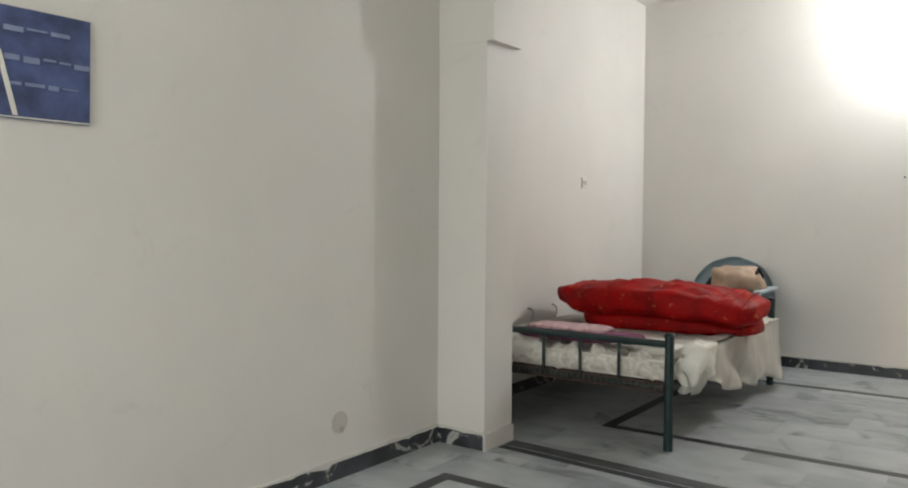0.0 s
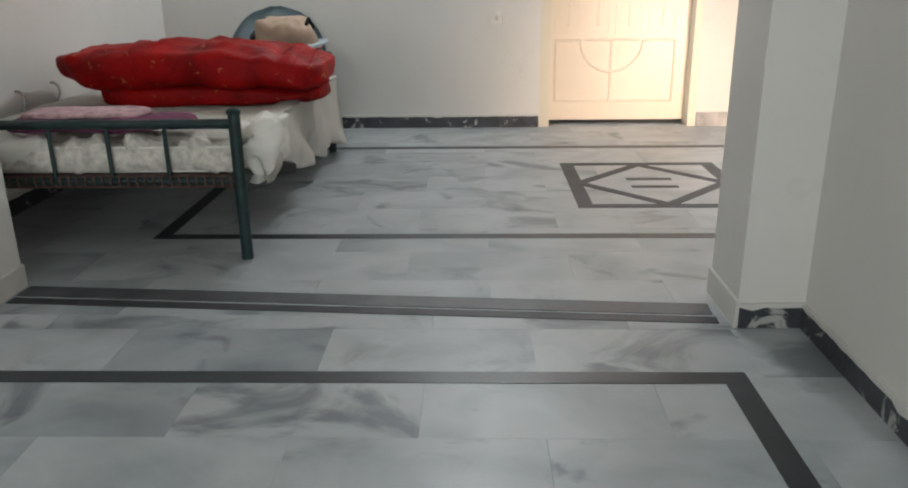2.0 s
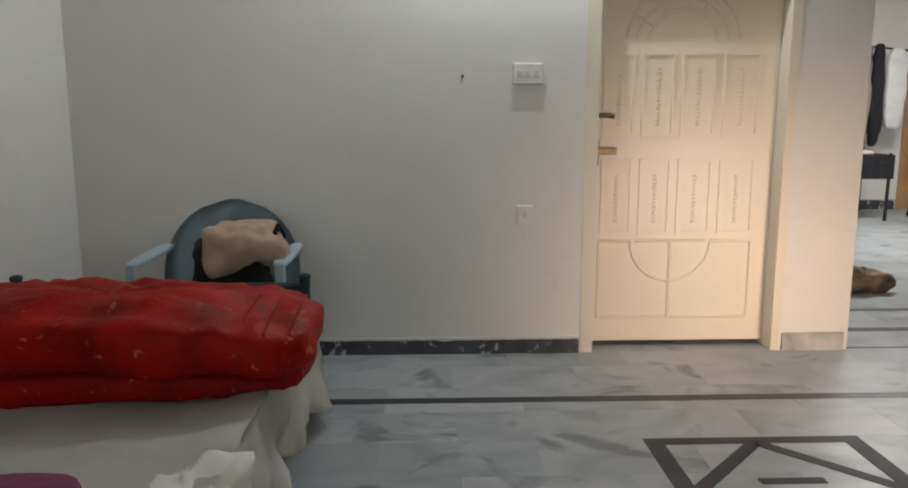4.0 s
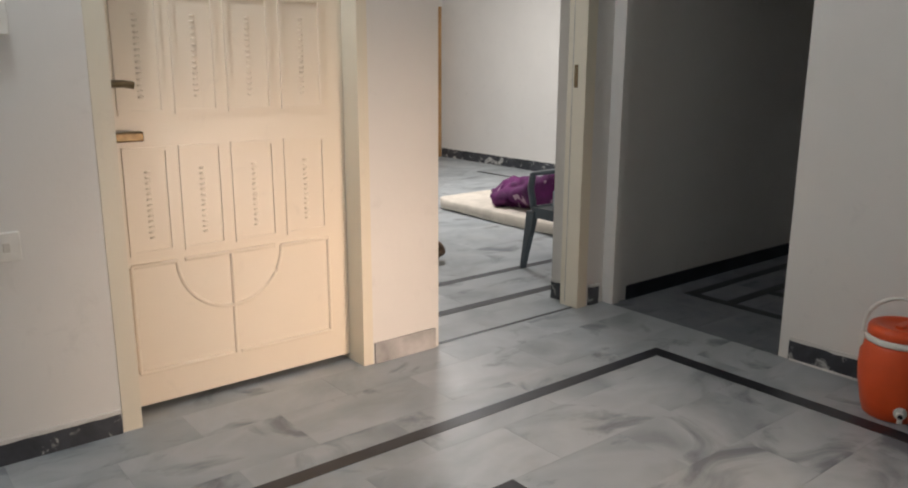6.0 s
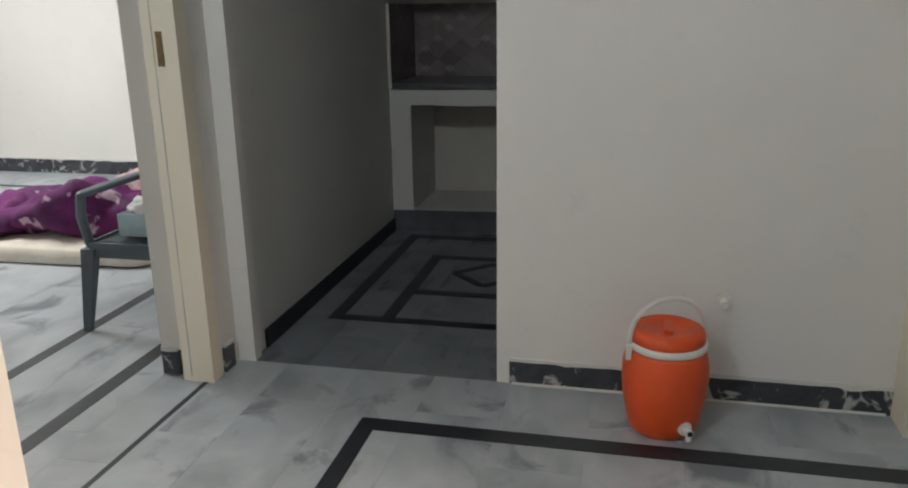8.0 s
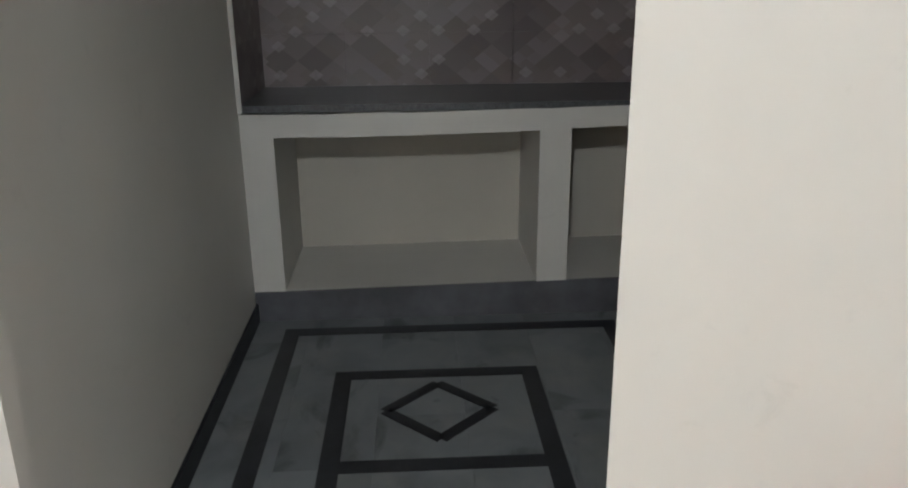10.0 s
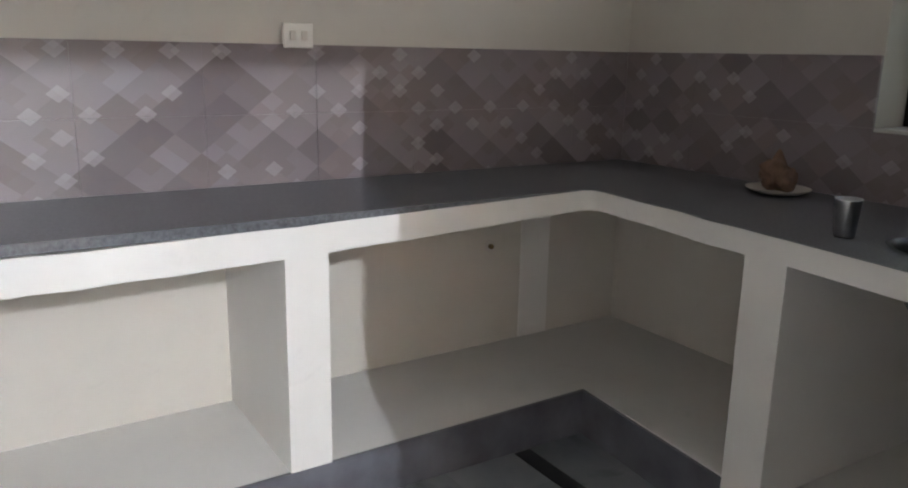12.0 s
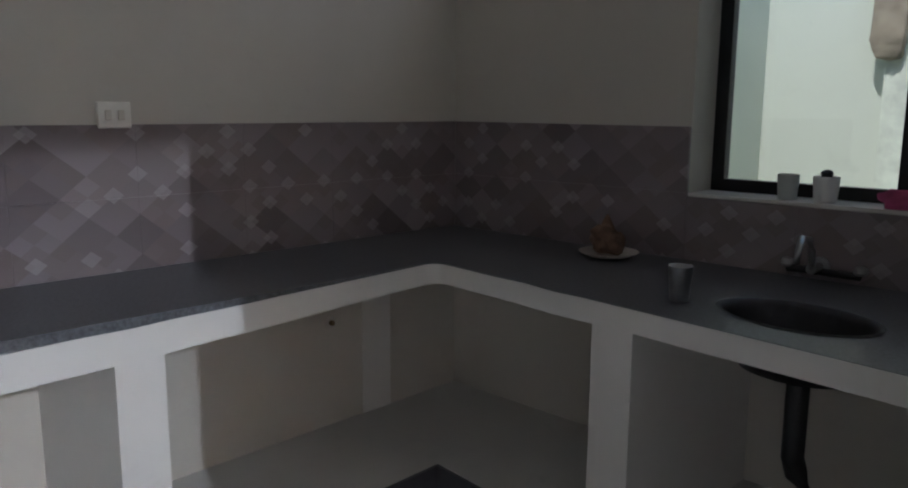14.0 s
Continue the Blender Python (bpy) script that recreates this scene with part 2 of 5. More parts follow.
def rhombs():
    """Ceramic with a printed net of rhombs in mauve, grey and beige, some small and pale."""
    n = Nodes("rhomb_printed_ceramic")
    geo = n.add("ShaderNodeNewGeometry")
    sep = n.add("ShaderNodeSeparateXYZ")
    n.link(geo.outputs["Position"], sep.inputs[0])

    def calc(op, a, b=None):
        node = n.add("ShaderNodeMath")
        node.operation = op
        for slot, value in zip(node.inputs, (a, b)):
            if value is None:
                continue
            if isinstance(value, (int, float)):
                slot.default_value = value
            else:
                n.link(value, slot)
        return node.outputs[0]

    along = calc("MULTIPLY", calc("ADD", sep.outputs[0], sep.outputs[1]), 9.6)
    high = calc("MULTIPLY", sep.outputs[2], 12.0)
    u, v = calc("ADD", along, high), calc("SUBTRACT", along, high)

    def cells(k, shift=0.0):
        join = n.add("ShaderNodeCombineXYZ")
        n.link(calc("FLOOR", calc("ADD", calc("MULTIPLY", u, k), shift)), join.inputs[0])
        n.link(calc("FLOOR", calc("ADD", calc("MULTIPLY", v, k), shift)), join.inputs[1])
        noise = n.add("ShaderNodeTexWhiteNoise")
        n.link(join.outputs[0], noise.inputs["Vector"])
        return noise.outputs["Value"]

    def corner(value):
        return calc("LESS_THAN", calc("FRACT", calc("ADD", calc("MULTIPLY", value, 0.62), 0.2)), 0.41)

    wide = n.ramp(cells(0.62), [(0.0, (0.135, 0.112, 0.118)), (0.25, (0.20, 0.17, 0.18)), (0.5, (0.25, 0.225, 0.24)), (0.75, (0.19, 0.155, 0.155)), (1.0, (0.30, 0.265, 0.275))])
    # Each rhomb fades from a dark upper edge to a paler lower one, and some crossings carry a small pale rhomb.
    fade = n.ramp(calc("MULTIPLY", calc("ADD", calc("FRACT", calc("MULTIPLY", u, 0.62)), calc("SUBTRACT", 1.0, calc("FRACT", calc("MULTIPLY", v, 0.62)))), 0.5), [(0.15, (1.06, 1.06, 1.06)), (0.9, (0.88, 0.87, 0.87))])
    tone = n.mix(1.0, wide, fade, "MULTIPLY")
    small = cells(1.24)
    tone = n.mix(n.ramp(small, [(0.2, (0.35, 0.35, 0.35)), (0.21, (0, 0, 0))]), tone, (0.165, 0.125, 0.12))
    pale = calc("MULTIPLY", calc("MULTIPLY", corner(u), corner(v)), calc("GREATER_THAN", cells(0.62, 0.2), 0.5))
    tone = n.mix(calc("MULTIPLY", pale, 0.42), tone, (0.44, 0.415, 0.42))
    tone = n.mix(n.ramp(n.noise(geo.outputs["Position"], 3, 4), [(0.4, (0, 0, 0)), (0.8, (0.3, 0.3, 0.3))]), tone, (0.22, 0.18, 0.16))
    return n.done(tone, 0.35)


M_QUILT, M_PLUSH, M_SKIRT, M_RHOMB = quilt_cloth(), purple_blanket(), skirting(), rhombs()
M_POSTER = plain("dark_blue_poster_print", (0.06, 0.085, 0.20), 0.4, 0, 0.5, 9, 0.0)
M_INK = plain("pale_blue_ink", (0.22, 0.27, 0.42), 0.5)
M_TUBE = Nodes("tube_glow")
M_TUBE.bsdf.inputs["Emission Color"].default_value = (0.93, 0.97, 1.0, 1)
M_TUBE.bsdf.inputs["Emission Strength"].default_value = 4600.0
M_TUBE = M_TUBE.done((0.9, 0.9, 0.9), 0.4)


def glass(name, tint, rough=0.0):
    n = Nodes(name)
    return n.done(tint, rough, 0.0, Transmission_Weight=1.0, IOR=1.45)


M_GLASS = glass("clear_window_glass", (0.96, 1.0, 0.97))
M_GLASS_MILK = glass("milky_plastic_sheet", (0.85, 0.9, 0.87), 0.12)
M_CLEAR = plain("cloudy_plastic", (0.42, 0.45, 0.43), 0.3, 0, 0.1, 10)


# ---- building helpers ----
def box(bm, x0, x1, y0, y1, z0, z1):
    m = Matrix.Translation(((x0 + x1) / 2, (y0 + y1) / 2, (z0 + z1) / 2)) @ Matrix.Diagonal((x1 - x0, y1 - y0, z1 - z0, 1))
    return bmesh.ops.create_cube(bm, size=1.0, matrix=m)["verts"]


def boxes(*some):
    bm = bmesh.new()
    for b in some:
        box(bm, *b)
    return bm


def soft_box(x0, x1, y0, y1, z0, z1, r=0.01, segments=2):
    bm = boxes((x0, x1, y0, y1, z0, z1))
    bmesh.ops.bevel(bm, geom=bm.edges[:], offset=r, segments=segments, affect="EDGES", profile=0.6)
    return bm


def finish(name, bm, material, smooth=False):
    bmesh.ops.recalc_face_normals(bm, faces=bm.faces[:])
    mesh = bpy.data.meshes.new(name)
    bm.to_mesh(mesh)
    bm.free()
    for m in material if isinstance(material, (list, tuple)) else (material,):
        mesh.materials.append(m)
    if smooth:
        mesh.shade_smooth()
    return new(name, mesh)


def structure(name, bm, material, label="", smooth=False):
    return tagged(finish(name, bm, material, smooth), label, "", "", "structure")


def thing(name, at, label, category, group=""):
    ob = new(name)
    ob.empty_display_size = 0.1
    ob.matrix_basis = Matrix.Translation(at)
    return tagged(ob, label, category, group)


def part(name, bm, material, parent, label="", smooth=False):
    """One mesh, drawn in world metres, as a part of a thing or of a part."""
    ob = finish(name, bm, material, smooth)
    ob.parent = parent
    ob.matrix_parent_inverse = parent.matrix_basis.inverted()
    if label:
        tagged(ob, label)
    return ob


def tube(points, r, sides=10, closed=False):
    """A round bar along a line of points."""
    bm = bmesh.new()
    pts = [Vector(p) for p in points]
    rings = []
    up = Vector((0, 0, 1))
    for i, p in enumerate(pts):
        a = pts[i - 1] if i or closed else p
        b = pts[(i + 1) % len(pts)] if i < len(pts) - 1 or closed else p
        way = (b - a).normalized()
        side = way.cross(up if abs(way.z) < 0.9 else Vector((1, 0, 0))).normalized()
        other = way.cross(side)
        rings.append([bm.verts.new(p + r * (math.cos(k * math.tau / sides) * side + math.sin(k * math.tau / sides) * other)) for k in range(sides)])
    for i in range(len(rings) - (0 if closed else 1)):
        one, two = rings[i], rings[(i + 1) % len(rings)]
        for k in range(sides):
            bm.faces.new((one[k], one[(k + 1) % sides], two[(k + 1) % sides], two[k]))
    if not closed:
        bm.faces.new(rings[0])
        bm.faces.new(rings[-1])
    return bm


def lathe(profile, at, sides=32):
    """A turned body from (radius, height) pairs."""
    bm = bmesh.new()
    rings = [[bm.verts.new((at[0] + r * math.cos(k * math.tau / sides), at[1] + r * math.sin(k * math.tau / sides), at[2] + z)) for k in range(sides)] for r, z in profile]
    for one, two in zip(rings, rings[1:]):
        for k in range(sides):
            bm.faces.new((one[k], one[(k + 1) % sides], two[(k + 1) % sides], two[k]))
    bm.faces.new(rings[0])
    bm.faces.new(rings[-1])
    return bm


# ---- the large structure ----
H = 3.0
YN = 7.54
structure("wall_room_west", boxes((-2.25, -1.955, -1.7, 4.21, 0, H)), M_WALL, "cream painted wall with scuffs")
structure("pier_west", boxes((-2.45, -1.665, 4.21, 4.47, 0, 2.03), (-2.45, -1.625, 4.205, 4.475, 2.03, H)), M_WALL, "cream painted masonry pier")
structure("wall_room_east", boxes((1.0, 1.2, -1.7, 4.12, 0, H)), M_WALL, "cream painted wall")
structure("pier_east", boxes((0.795, 1.2, 4.12, 4.415, 0, H)), M_WALL, "cream painted masonry pier")
structure("wall_room_south", boxes((-2.25, -1.4, -1.7, -1.5, 0, H), (0.4, 1.2, -1.7, -1.5, 0, H), (-1.4, 0.4, -1.7, -1.5, 0, 0.9), (-1.4, 0.4, -1.7, -1.5, 2.3, H)), M_WALL, "cream painted wall with a window opening")
structure("wall_hall_west", boxes((-2.45, -2.21, 4.475, 7.54, 0, H)), M_WALL, "cream painted wall")
# The doorway here is assumed, out of view, to hold the warm lamp.
structure("wall_hall_south", boxes((1.2, 1.5, 4.25, 4.47, 0, H), (2.5, 3.115, 4.25, 4.47, 0, H), (1.5, 2.5, 4.25, 4.47, 2.0, H)), M_WALL, "cream painted wall with a doorway")
bm = boxes((3.11, 3.268, 4.13, 6.44, 0, H), (3.11, 3.268, 6.44, 7.46, 1.97, H), (3.11, 3.17, 7.46, 7.54, 0, H))
for v in bm.verts:
    # The south reveal of the opening is splayed towards the kitchen.
    if v.co.x > 3.2 and abs(v.co.y - 6.44) < 0.001:
        v.co.y = 6.395
structure("wall_hall_east", bm, M_WALL, "cream painted wall with the kitchen opening")
structure("pilaster_hall", boxes((2.955, 3.115, 4.47, 5.035, 0, H)), M_FRAME, "ivory painted pilaster")
structure("wall_north", boxes((-2.45, 0.43, YN, 7.77, 0, H), (0.43, 1.53, YN, 7.77, 2.02, H), (1.53, 1.92, YN, 7.77, 0, H), (1.92, 2.965, YN, 7.77, 2.02, H), (2.965, 3.17, YN, 7.77, 0, H)), M_WALL, "cream painted wall with two doorways")
structure("wall_behind_door", boxes((-0.6, 1.55, 8.6, 8.7, 0, H), (-0.7, -0.6, 7.77, 8.7, 0, H)), M_WALL, "plain wall behind the closed door")
structure("wall_kitchen_north", boxes((3.17, 6.04, 7.48, 7.77, 0, H)), M_WALL, "cream painted wall")
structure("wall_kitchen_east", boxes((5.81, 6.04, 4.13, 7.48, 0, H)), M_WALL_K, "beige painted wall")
# The slot above z 2.3 is added, for the kitchen's fill lamp.
structure("wall_kitchen_south", boxes((3.17, 3.4, 4.13, 4.36, 0, H), (4.615, 5.81, 4.13, 4.36, 0, 2.3), (3.4, 4.615, 4.13, 4.36, 0, 1.195), (3.4, 4.615, 4.13, 4.36, 2.2, 2.3), (3.4, 3.6, 4.13, 4.36, 2.3, 2.8), (5.4, 5.81, 4.13, 4.36, 2.3, 2.8), (3.4, 5.81, 4.13, 4.36, 2.8, H)), M_WALL_K, "beige painted wall with a window and a slot added for the fill lamp")
structure("wall_north_room_west", boxes((1.55, 1.7, 7.77, 13.6, 0, H)), M_WALL, "cream painted wall")
structure("wall_north_room_east", boxes((6.62, 6.82, 7.6, 13.6, 0, H)), M_WALL, "cream painted wall")
structure("wall_north_room_south", boxes((6.04, 6.62, 7.54, 7.77, 0, H)), M_WALL, "cream painted wall")
structure("wall_north_room_north", boxes((1.55, 5.8, 13.6, 13.8, 0, H), (5.8, 6.6, 13.6, 13.8, 2.05, H), (6.6, 6.82, 13.6, 13.8, 0, H)), M_WALL, "cream painted wall with a doorway")
structure("ceiling", boxes((-2.45, 1.2, -1.7, 4.47, H, H + 0.15), (-2.45, 6.04, 4.47, 7.77, H, H + 0.15), (1.2, 6.04, 4.13, 4.47, H, H + 0.15), (1.55, 6.82, 7.77, 13.8, H, H + 0.15), (-0.7, 1.55, 7.77, 8.7, H, H + 0.15)), M_CEIL, "white painted ceiling")
FLOOR = structure("floor", boxes((-2.45, 1.2, -1.7, 4.47, -0.2, -0.012), (-2.45, 6.04, 4.47, 7.77, -0.2, -0.012), (1.2, 6.04, 4.13, 4.47, -0.2, -0.012), (1.55, 6.82, 7.77, 13.8, -0.2, -0.012), (-0.7, 1.55, 7.77, 8.7, -0.2, -0.012)), M_SCREED, "grey marble slab floor with black inlaid bands")
structure("ground_outside", boxes((-30, 30, -30, 4.13, -0.45, -0.25)), plain("bare_earth", (0.30, 0.24, 0.17), 0.95, 0, 0.3, 2, 0.3), "dusty bare ground outside")
structure("light_well", boxes((2.9, 3.05, 2.2, 4.13, -0.2, 3.4), (5.3, 5.65, 2.2, 4.13, -0.2, 3.4), (2.9, 5.65, 2.0, 2.2, -0.2, 3.4), (3.05, 5.3, 2.2, 4.13, -0.2, -0.02)), M_WELL, "pale green painted walls of the light well")


def skirt(x0, x1, y0, y1, top=0.085, material=None):
    bm = boxes((x0, x1, y0, y1, 0, top))
    bmesh.ops.bevel(bm, geom=[e for e in bm.edges if all(v.co.z > 0.01 for v in e.verts)], offset=0.003, segments=1, affect="EDGES")
    ob = structure("baseboard", bm, material or M_SKIRT, "dark marble skirting with paint splashes")
    if material is None:
        # A ragged bead of wall paint runs along the top and drips over the face.
        flat = x1 - x0 > y1 - y0
        n = max(2, int(max(x1 - x0, y1 - y0) / 0.035))
        bm = bmesh.new()
        rows = []
        for k in range(n + 1):
            f = k / n
            x, y = (x0 + (x1 - x0) * f, y0) if flat else (x0, y0 + (y1 - y0) * f)
            p = Vector((x * 9, y * 9, 3.1))
            drip = 0.006 + 0.035 * max(0.0, noise.noise(p) - 0.22) + 0.004 * noise.noise(p * 4)
            rise = 0.007 + 0.006 * noise.noise(p * 2.3)
            ends = ((x, y0 - 0.0025), (x, y1 + 0.0025)) if flat else ((x0 - 0.0025, y), (x1 + 0.0025, y))
            rows.append([bm.verts.new((*q, z)) for q, z in ((ends[0], top - drip), (ends[0], top + rise), (ends[1], top + rise), (ends[1], top - drip))])
        for a, b in zip(rows, rows[1:]):
            for j in range(4):
                bm.faces.new((a[j], a[(j + 1) % 4], b[(j + 1) % 4], b[j]))
        bm.faces.new(rows[0])
        bm.faces.new(rows[-1])
        part("paint_bead", bm, M_RAISED, ob)
    return ob


G = 0.012
skirt(-1.955, -1.955 + G, -1.5, 4.21 - G)
skirt(-1.955, -1.665, 4.21 - G, 4.21)
skirt(-1.665, -1.665 + G, 4.21 - G, 4.47, 0.085, M_RAISED)
skirt(1.0 - G, 1.0, -1.5, 4.12 - G, 0.075)
skirt(0.795, 1.0, 4.12 - G, 4.12, 0.075)
skirt(0.795 - G, 0.795, 4.12 - G, 4.415, 0.09, M_RAISED)
skirt(-2.21, -2.21 + G, 4.475, YN - G)
skirt(-2.21, 0.425, YN - G, YN)
M_SKIRT_PALE = plain("worn_pale_skirting", (0.40, 0.39, 0.38), 0.6, 0, 0.35, 7, 0.2)
skirt(1.55, 1.895, YN - G, YN, 0.1, M_SKIRT_PALE)
skirt(2.99, 3.07, YN - G, YN, 0.11)
EAST = skirt(3.115 - G, 3.115, 5.035, 6.39, 0.1)
bm = bmesh.new()
rows = []
for k in range(41):
    # A ragged line of pale grout where the skirting meets the floor.
    y = 5.05 + 1.33 * k / 40
    w = 0.006 + 0.008 * max(0.0, noise.noise(Vector((y * 7, 1.3, 0.2))) + 0.2)
    rows.append([bm.verts.new((3.103, y, 0.008)), bm.verts.new((3.103 - w, y, 0.001))])
for a, b in zip(rows, rows[1:]):
    bm.faces.new((a[0], a[1], b[1], b[0]))
part("grout_line", bm, M_RAISED, EAST)
skirt(3.25, 5.2, 7.48 - G, 7.48, 0.085, M_BAND)
skirt(6.62 - G, 6.62, 7.78, 13.6 - G, 0.13)
skirt(1.7, 5.78, 13.6 - G, 13.6, 0.13)
skirt(2.93, 2.96, 7.70, 7.775, 0.11)

# ---- doors and frames of the hall ----
DOOR = structure("door_1", boxes((0.5, 1.49, 7.655, 7.695, 0.03, 1.965)), M_DOOR, "closed ivory panelled wooden door")
part("door_frame", boxes((0.43, 0.5, 7.535, 7.72, 0, 2.02), (1.49, 1.54, 7.535, 7.72, 0, 2.02), (0.5, 1.49, 7.535, 7.72, 1.965, 2.02)), M_FRAME, DOOR)


def moulding(x0, x1, z0, z1, y, w=0.016, d=0.008):
    """A raised frame round one panel."""
    bm = bmesh.new()
    for b in ((x0, x1, z1 - w, z1), (x0, x1, z0, z0 + w), (x0, x0 + w, z0 + w, z1 - w), (x1 - w, x1, z0 + w, z1 - w)):
        box(bm, b[0], b[1], y - d, y + 0.001, b[2], b[3])
    return bm


PANELS = ((0.545, 0.72), (0.755, 0.93), (0.965, 1.155), (1.195, 1.39))
for k, (x0, x1) in enumerate(PANELS):
    for z0, z1 in ((0.635, 1.045), (1.165, 1.61)):
        panel = part("panel", moulding(x0, x1, z0, z1, 7.655), M_DOOR, DOOR)
        # A column of small turned beads runs down the middle of each panel.
        bm = bmesh.new()
        n = int((z1 - z0 - 0.13) / 0.021)
        for j in range(n):
            m = Matrix.Translation(((x0 + x1) / 2, 7.6535, z0 + 0.065 + 0.021 * j)) @ Matrix.Diagonal((0.013, 0.004, 0.006, 1))
            bmesh.ops.create_icosphere(bm, subdivisions=1, radius=1.0, matrix=m)
        part("beading", bm, M_DOOR, panel, "", True)


def arc(x, z, r, a0, a1, n=14):
    return [(x + r * math.cos(a0 + (a1 - a0) * k / n), 7.654, z + r * math.sin(a0 + (a1 - a0) * k / n)) for k in range(n + 1)]


def rib(name, points, r=0.009):
    return part(name, tube(points, r, 8), M_DOOR, DOOR)


# The lower third: a bowl of two quarter rounds on a centre rib, over two wide fields.
for turn0, turn1 in ((math.pi, 1.5 * math.pi), (1.5 * math.pi, 2 * math.pi)):
    rib("curved_moulding", arc(0.942, 0.595, 0.222, turn0, turn1))
rib("centre_rib", [(0.942, 7.654, 0.595), (0.942, 7.654, 0.165)])
for x0, x1 in ((0.545, 0.72), (1.164, 1.39)):
    rib("field_edge", [(x0, 7.654, 0.595), (x1, 7.654, 0.595)])
rib("bowl_edge", [(0.75, 7.654, 0.598), (1.134, 7.654, 0.598)])
for x in (0.545, 1.39):
    rib("field_edge", [(x, 7.654, 0.595), (x, 7.654, 0.165)])
for x0, x1 in ((0.545, 0.925), (0.96, 1.39)):
    rib("field_edge", [(x0, 7.654, 0.165), (x1, 7.654, 0.165)])
# The head of the door: ribs that fan out under arched mouldings.
for r in (0.24, 0.32, 0.40):
    rib("curved_moulding", arc(0.965, 1.645, r * 0.78, 0.12, math.pi - 0.12))
for a in (0.55, 1.05, math.pi - 1.05, math.pi - 0.55):
    rib("fan_rib", [(0.965 + 0.19 * math.cos(a), 7.654, 1.645 + 0.19 * math.sin(a)), (0.965 + 0.31 * math.cos(a), 7.654, 1.645 + 0.31 * math.sin(a))], 0.008)
lock = part("lock_plate", soft_box(0.503, 0.53, 7.64, 7.656, 1.01, 1.15, 0.004), M_BRASS, DOOR, "tarnished brass lock plate")
part("lever", soft_box(0.508, 0.615, 7.596, 7.622, 1.072, 1.108, 0.006), M_BRASS, lock)
part("spindle", tube([(0.517, 7.645, 1.09), (0.517, 7.61, 1.09)], 0.011, 8), M_BRASS, lock)
part("key", soft_box(0.508, 0.518, 7.62, 7.65, 0.965, 1.03, 0.002), M_BRASS, lock)
part("bolt", tube([(0.505, 7.636, 1.278), (0.57, 7.636, 1.278), (0.605, 7.63, 1.272)], 0.013, 8), M_BRASS, DOOR, "dark sliding bolt")
part("hasp", soft_box(0.5, 0.512, 7.63, 7.656, 1.21, 1.40, 0.003), M_BLACK_PL, DOOR)

FR2 = structure("door_frame_2", boxes((2.89, 2.965, 7.53, 7.66, 0, 2.02), (1.92, 1.945, 7.6, 7.7, 0, 2.02), (1.945, 2.89, 7.6, 7.7, 1.97, 2.02)), M_FRAME, "ivory painted door frame with a strike plate")
part("reveal", boxes((2.935, 2.965, 7.66, 7.775, 0.11, 2.02)), M_WALL, FR2)
part("strike_plate", boxes((2.887, 2.89, 7.585, 7.61, 1.22, 1.34)), M_BRASS, FR2)
part("groove", boxes((2.8885, 2.89, 7.625, 7.622, 0.02, 2.0)), M_SKIRT_PALE, FR2)
DOOR3 = structure("door_3", boxes((5.86, 6.54, 13.62, 13.66, 0.01, 1.99)), M_WOODDOOR, "closed varnished wooden door")
part("door_frame", boxes((5.8, 5.86, 13.585, 13.7, 0, 2.05), (6.54, 6.6, 13.585, 13.7, 0, 2.05), (5.86, 6.54, 13.585, 13.7, 1.99, 2.05)), M_WOODDOOR, DOOR3)
for z0, z1 in ((0.2, 0.9), (1.05, 1.8)):
    for x0, x1 in ((5.92, 6.16), (6.24, 6.48)):
        part("panel", boxes((x0, x1, 13.612, 13.622, z0, z1)), M_WOODDOOR, DOOR3)


# ---- wall fittings ----
def wall_plate(name, at, w, h, d, facing, switches, label, category):
    """A plate with rockers on a wall; facing: 's' (looks to -y), 'e' (looks to +x) or 'w' (looks to -x)."""
    ob = thing(name, at, label, category)

    def put(u0, u1, v0, v1, d0, d1, r):
        x, y, z = at
        if facing == "s":
            return soft_box(x + u0, x + u1, y - d1, y - d0, z + v0, z + v1, r, 1)
        s = 1 if facing == "e" else -1
        a, b = sorted((x + s * d0, x + s * d1))
        return soft_box(a, b, y + u0, y + u1, z + v0, z + v1, r, 1)

    part("plate", put(-w / 2, w / 2, -h / 2, h / 2, 0, d, 0.004), M_WHITE_PL, ob)
    for k in range(switches):
        c = (k - (switches - 1) / 2) * w / (switches + 0.6)
        part("rocker", put(c - 0.011, c + 0.011, -0.016, 0.016, d - 0.001, d + 0.005, 0.002), M_PLATE, ob)
    return ob


wall_plate("switch_board", (0.125, YN, 1.49), 0.155, 0.105, 0.03, "s", 3, "white switch board on the cream wall", "switch")
wall_plate("wall_socket", (0.12, YN, 0.76), 0.088, 0.1, 0.014, "s", 1, "white power socket low on the cream wall", "socket")
wall_plate("wall_switch", (-2.21, 6.38, 1.43), 0.08, 0.08, 0.012, "e", 2, "white switch plate on the side wall", "switch")
plug = thing("wall_plug", (3.115, 5.625, 0.395), "white round plug stub on the wall", "plug")
part("disc", tube([(3.115, 5.625, 0.395), (3.095, 5.625, 0.395)], 0.028, 14), M_WHITE_PL, plug)
part("stub", tube([(3.096, 5.625, 0.395), (3.07, 5.622, 0.388)], 0.015, 10), M_WHITE_PL, plug)
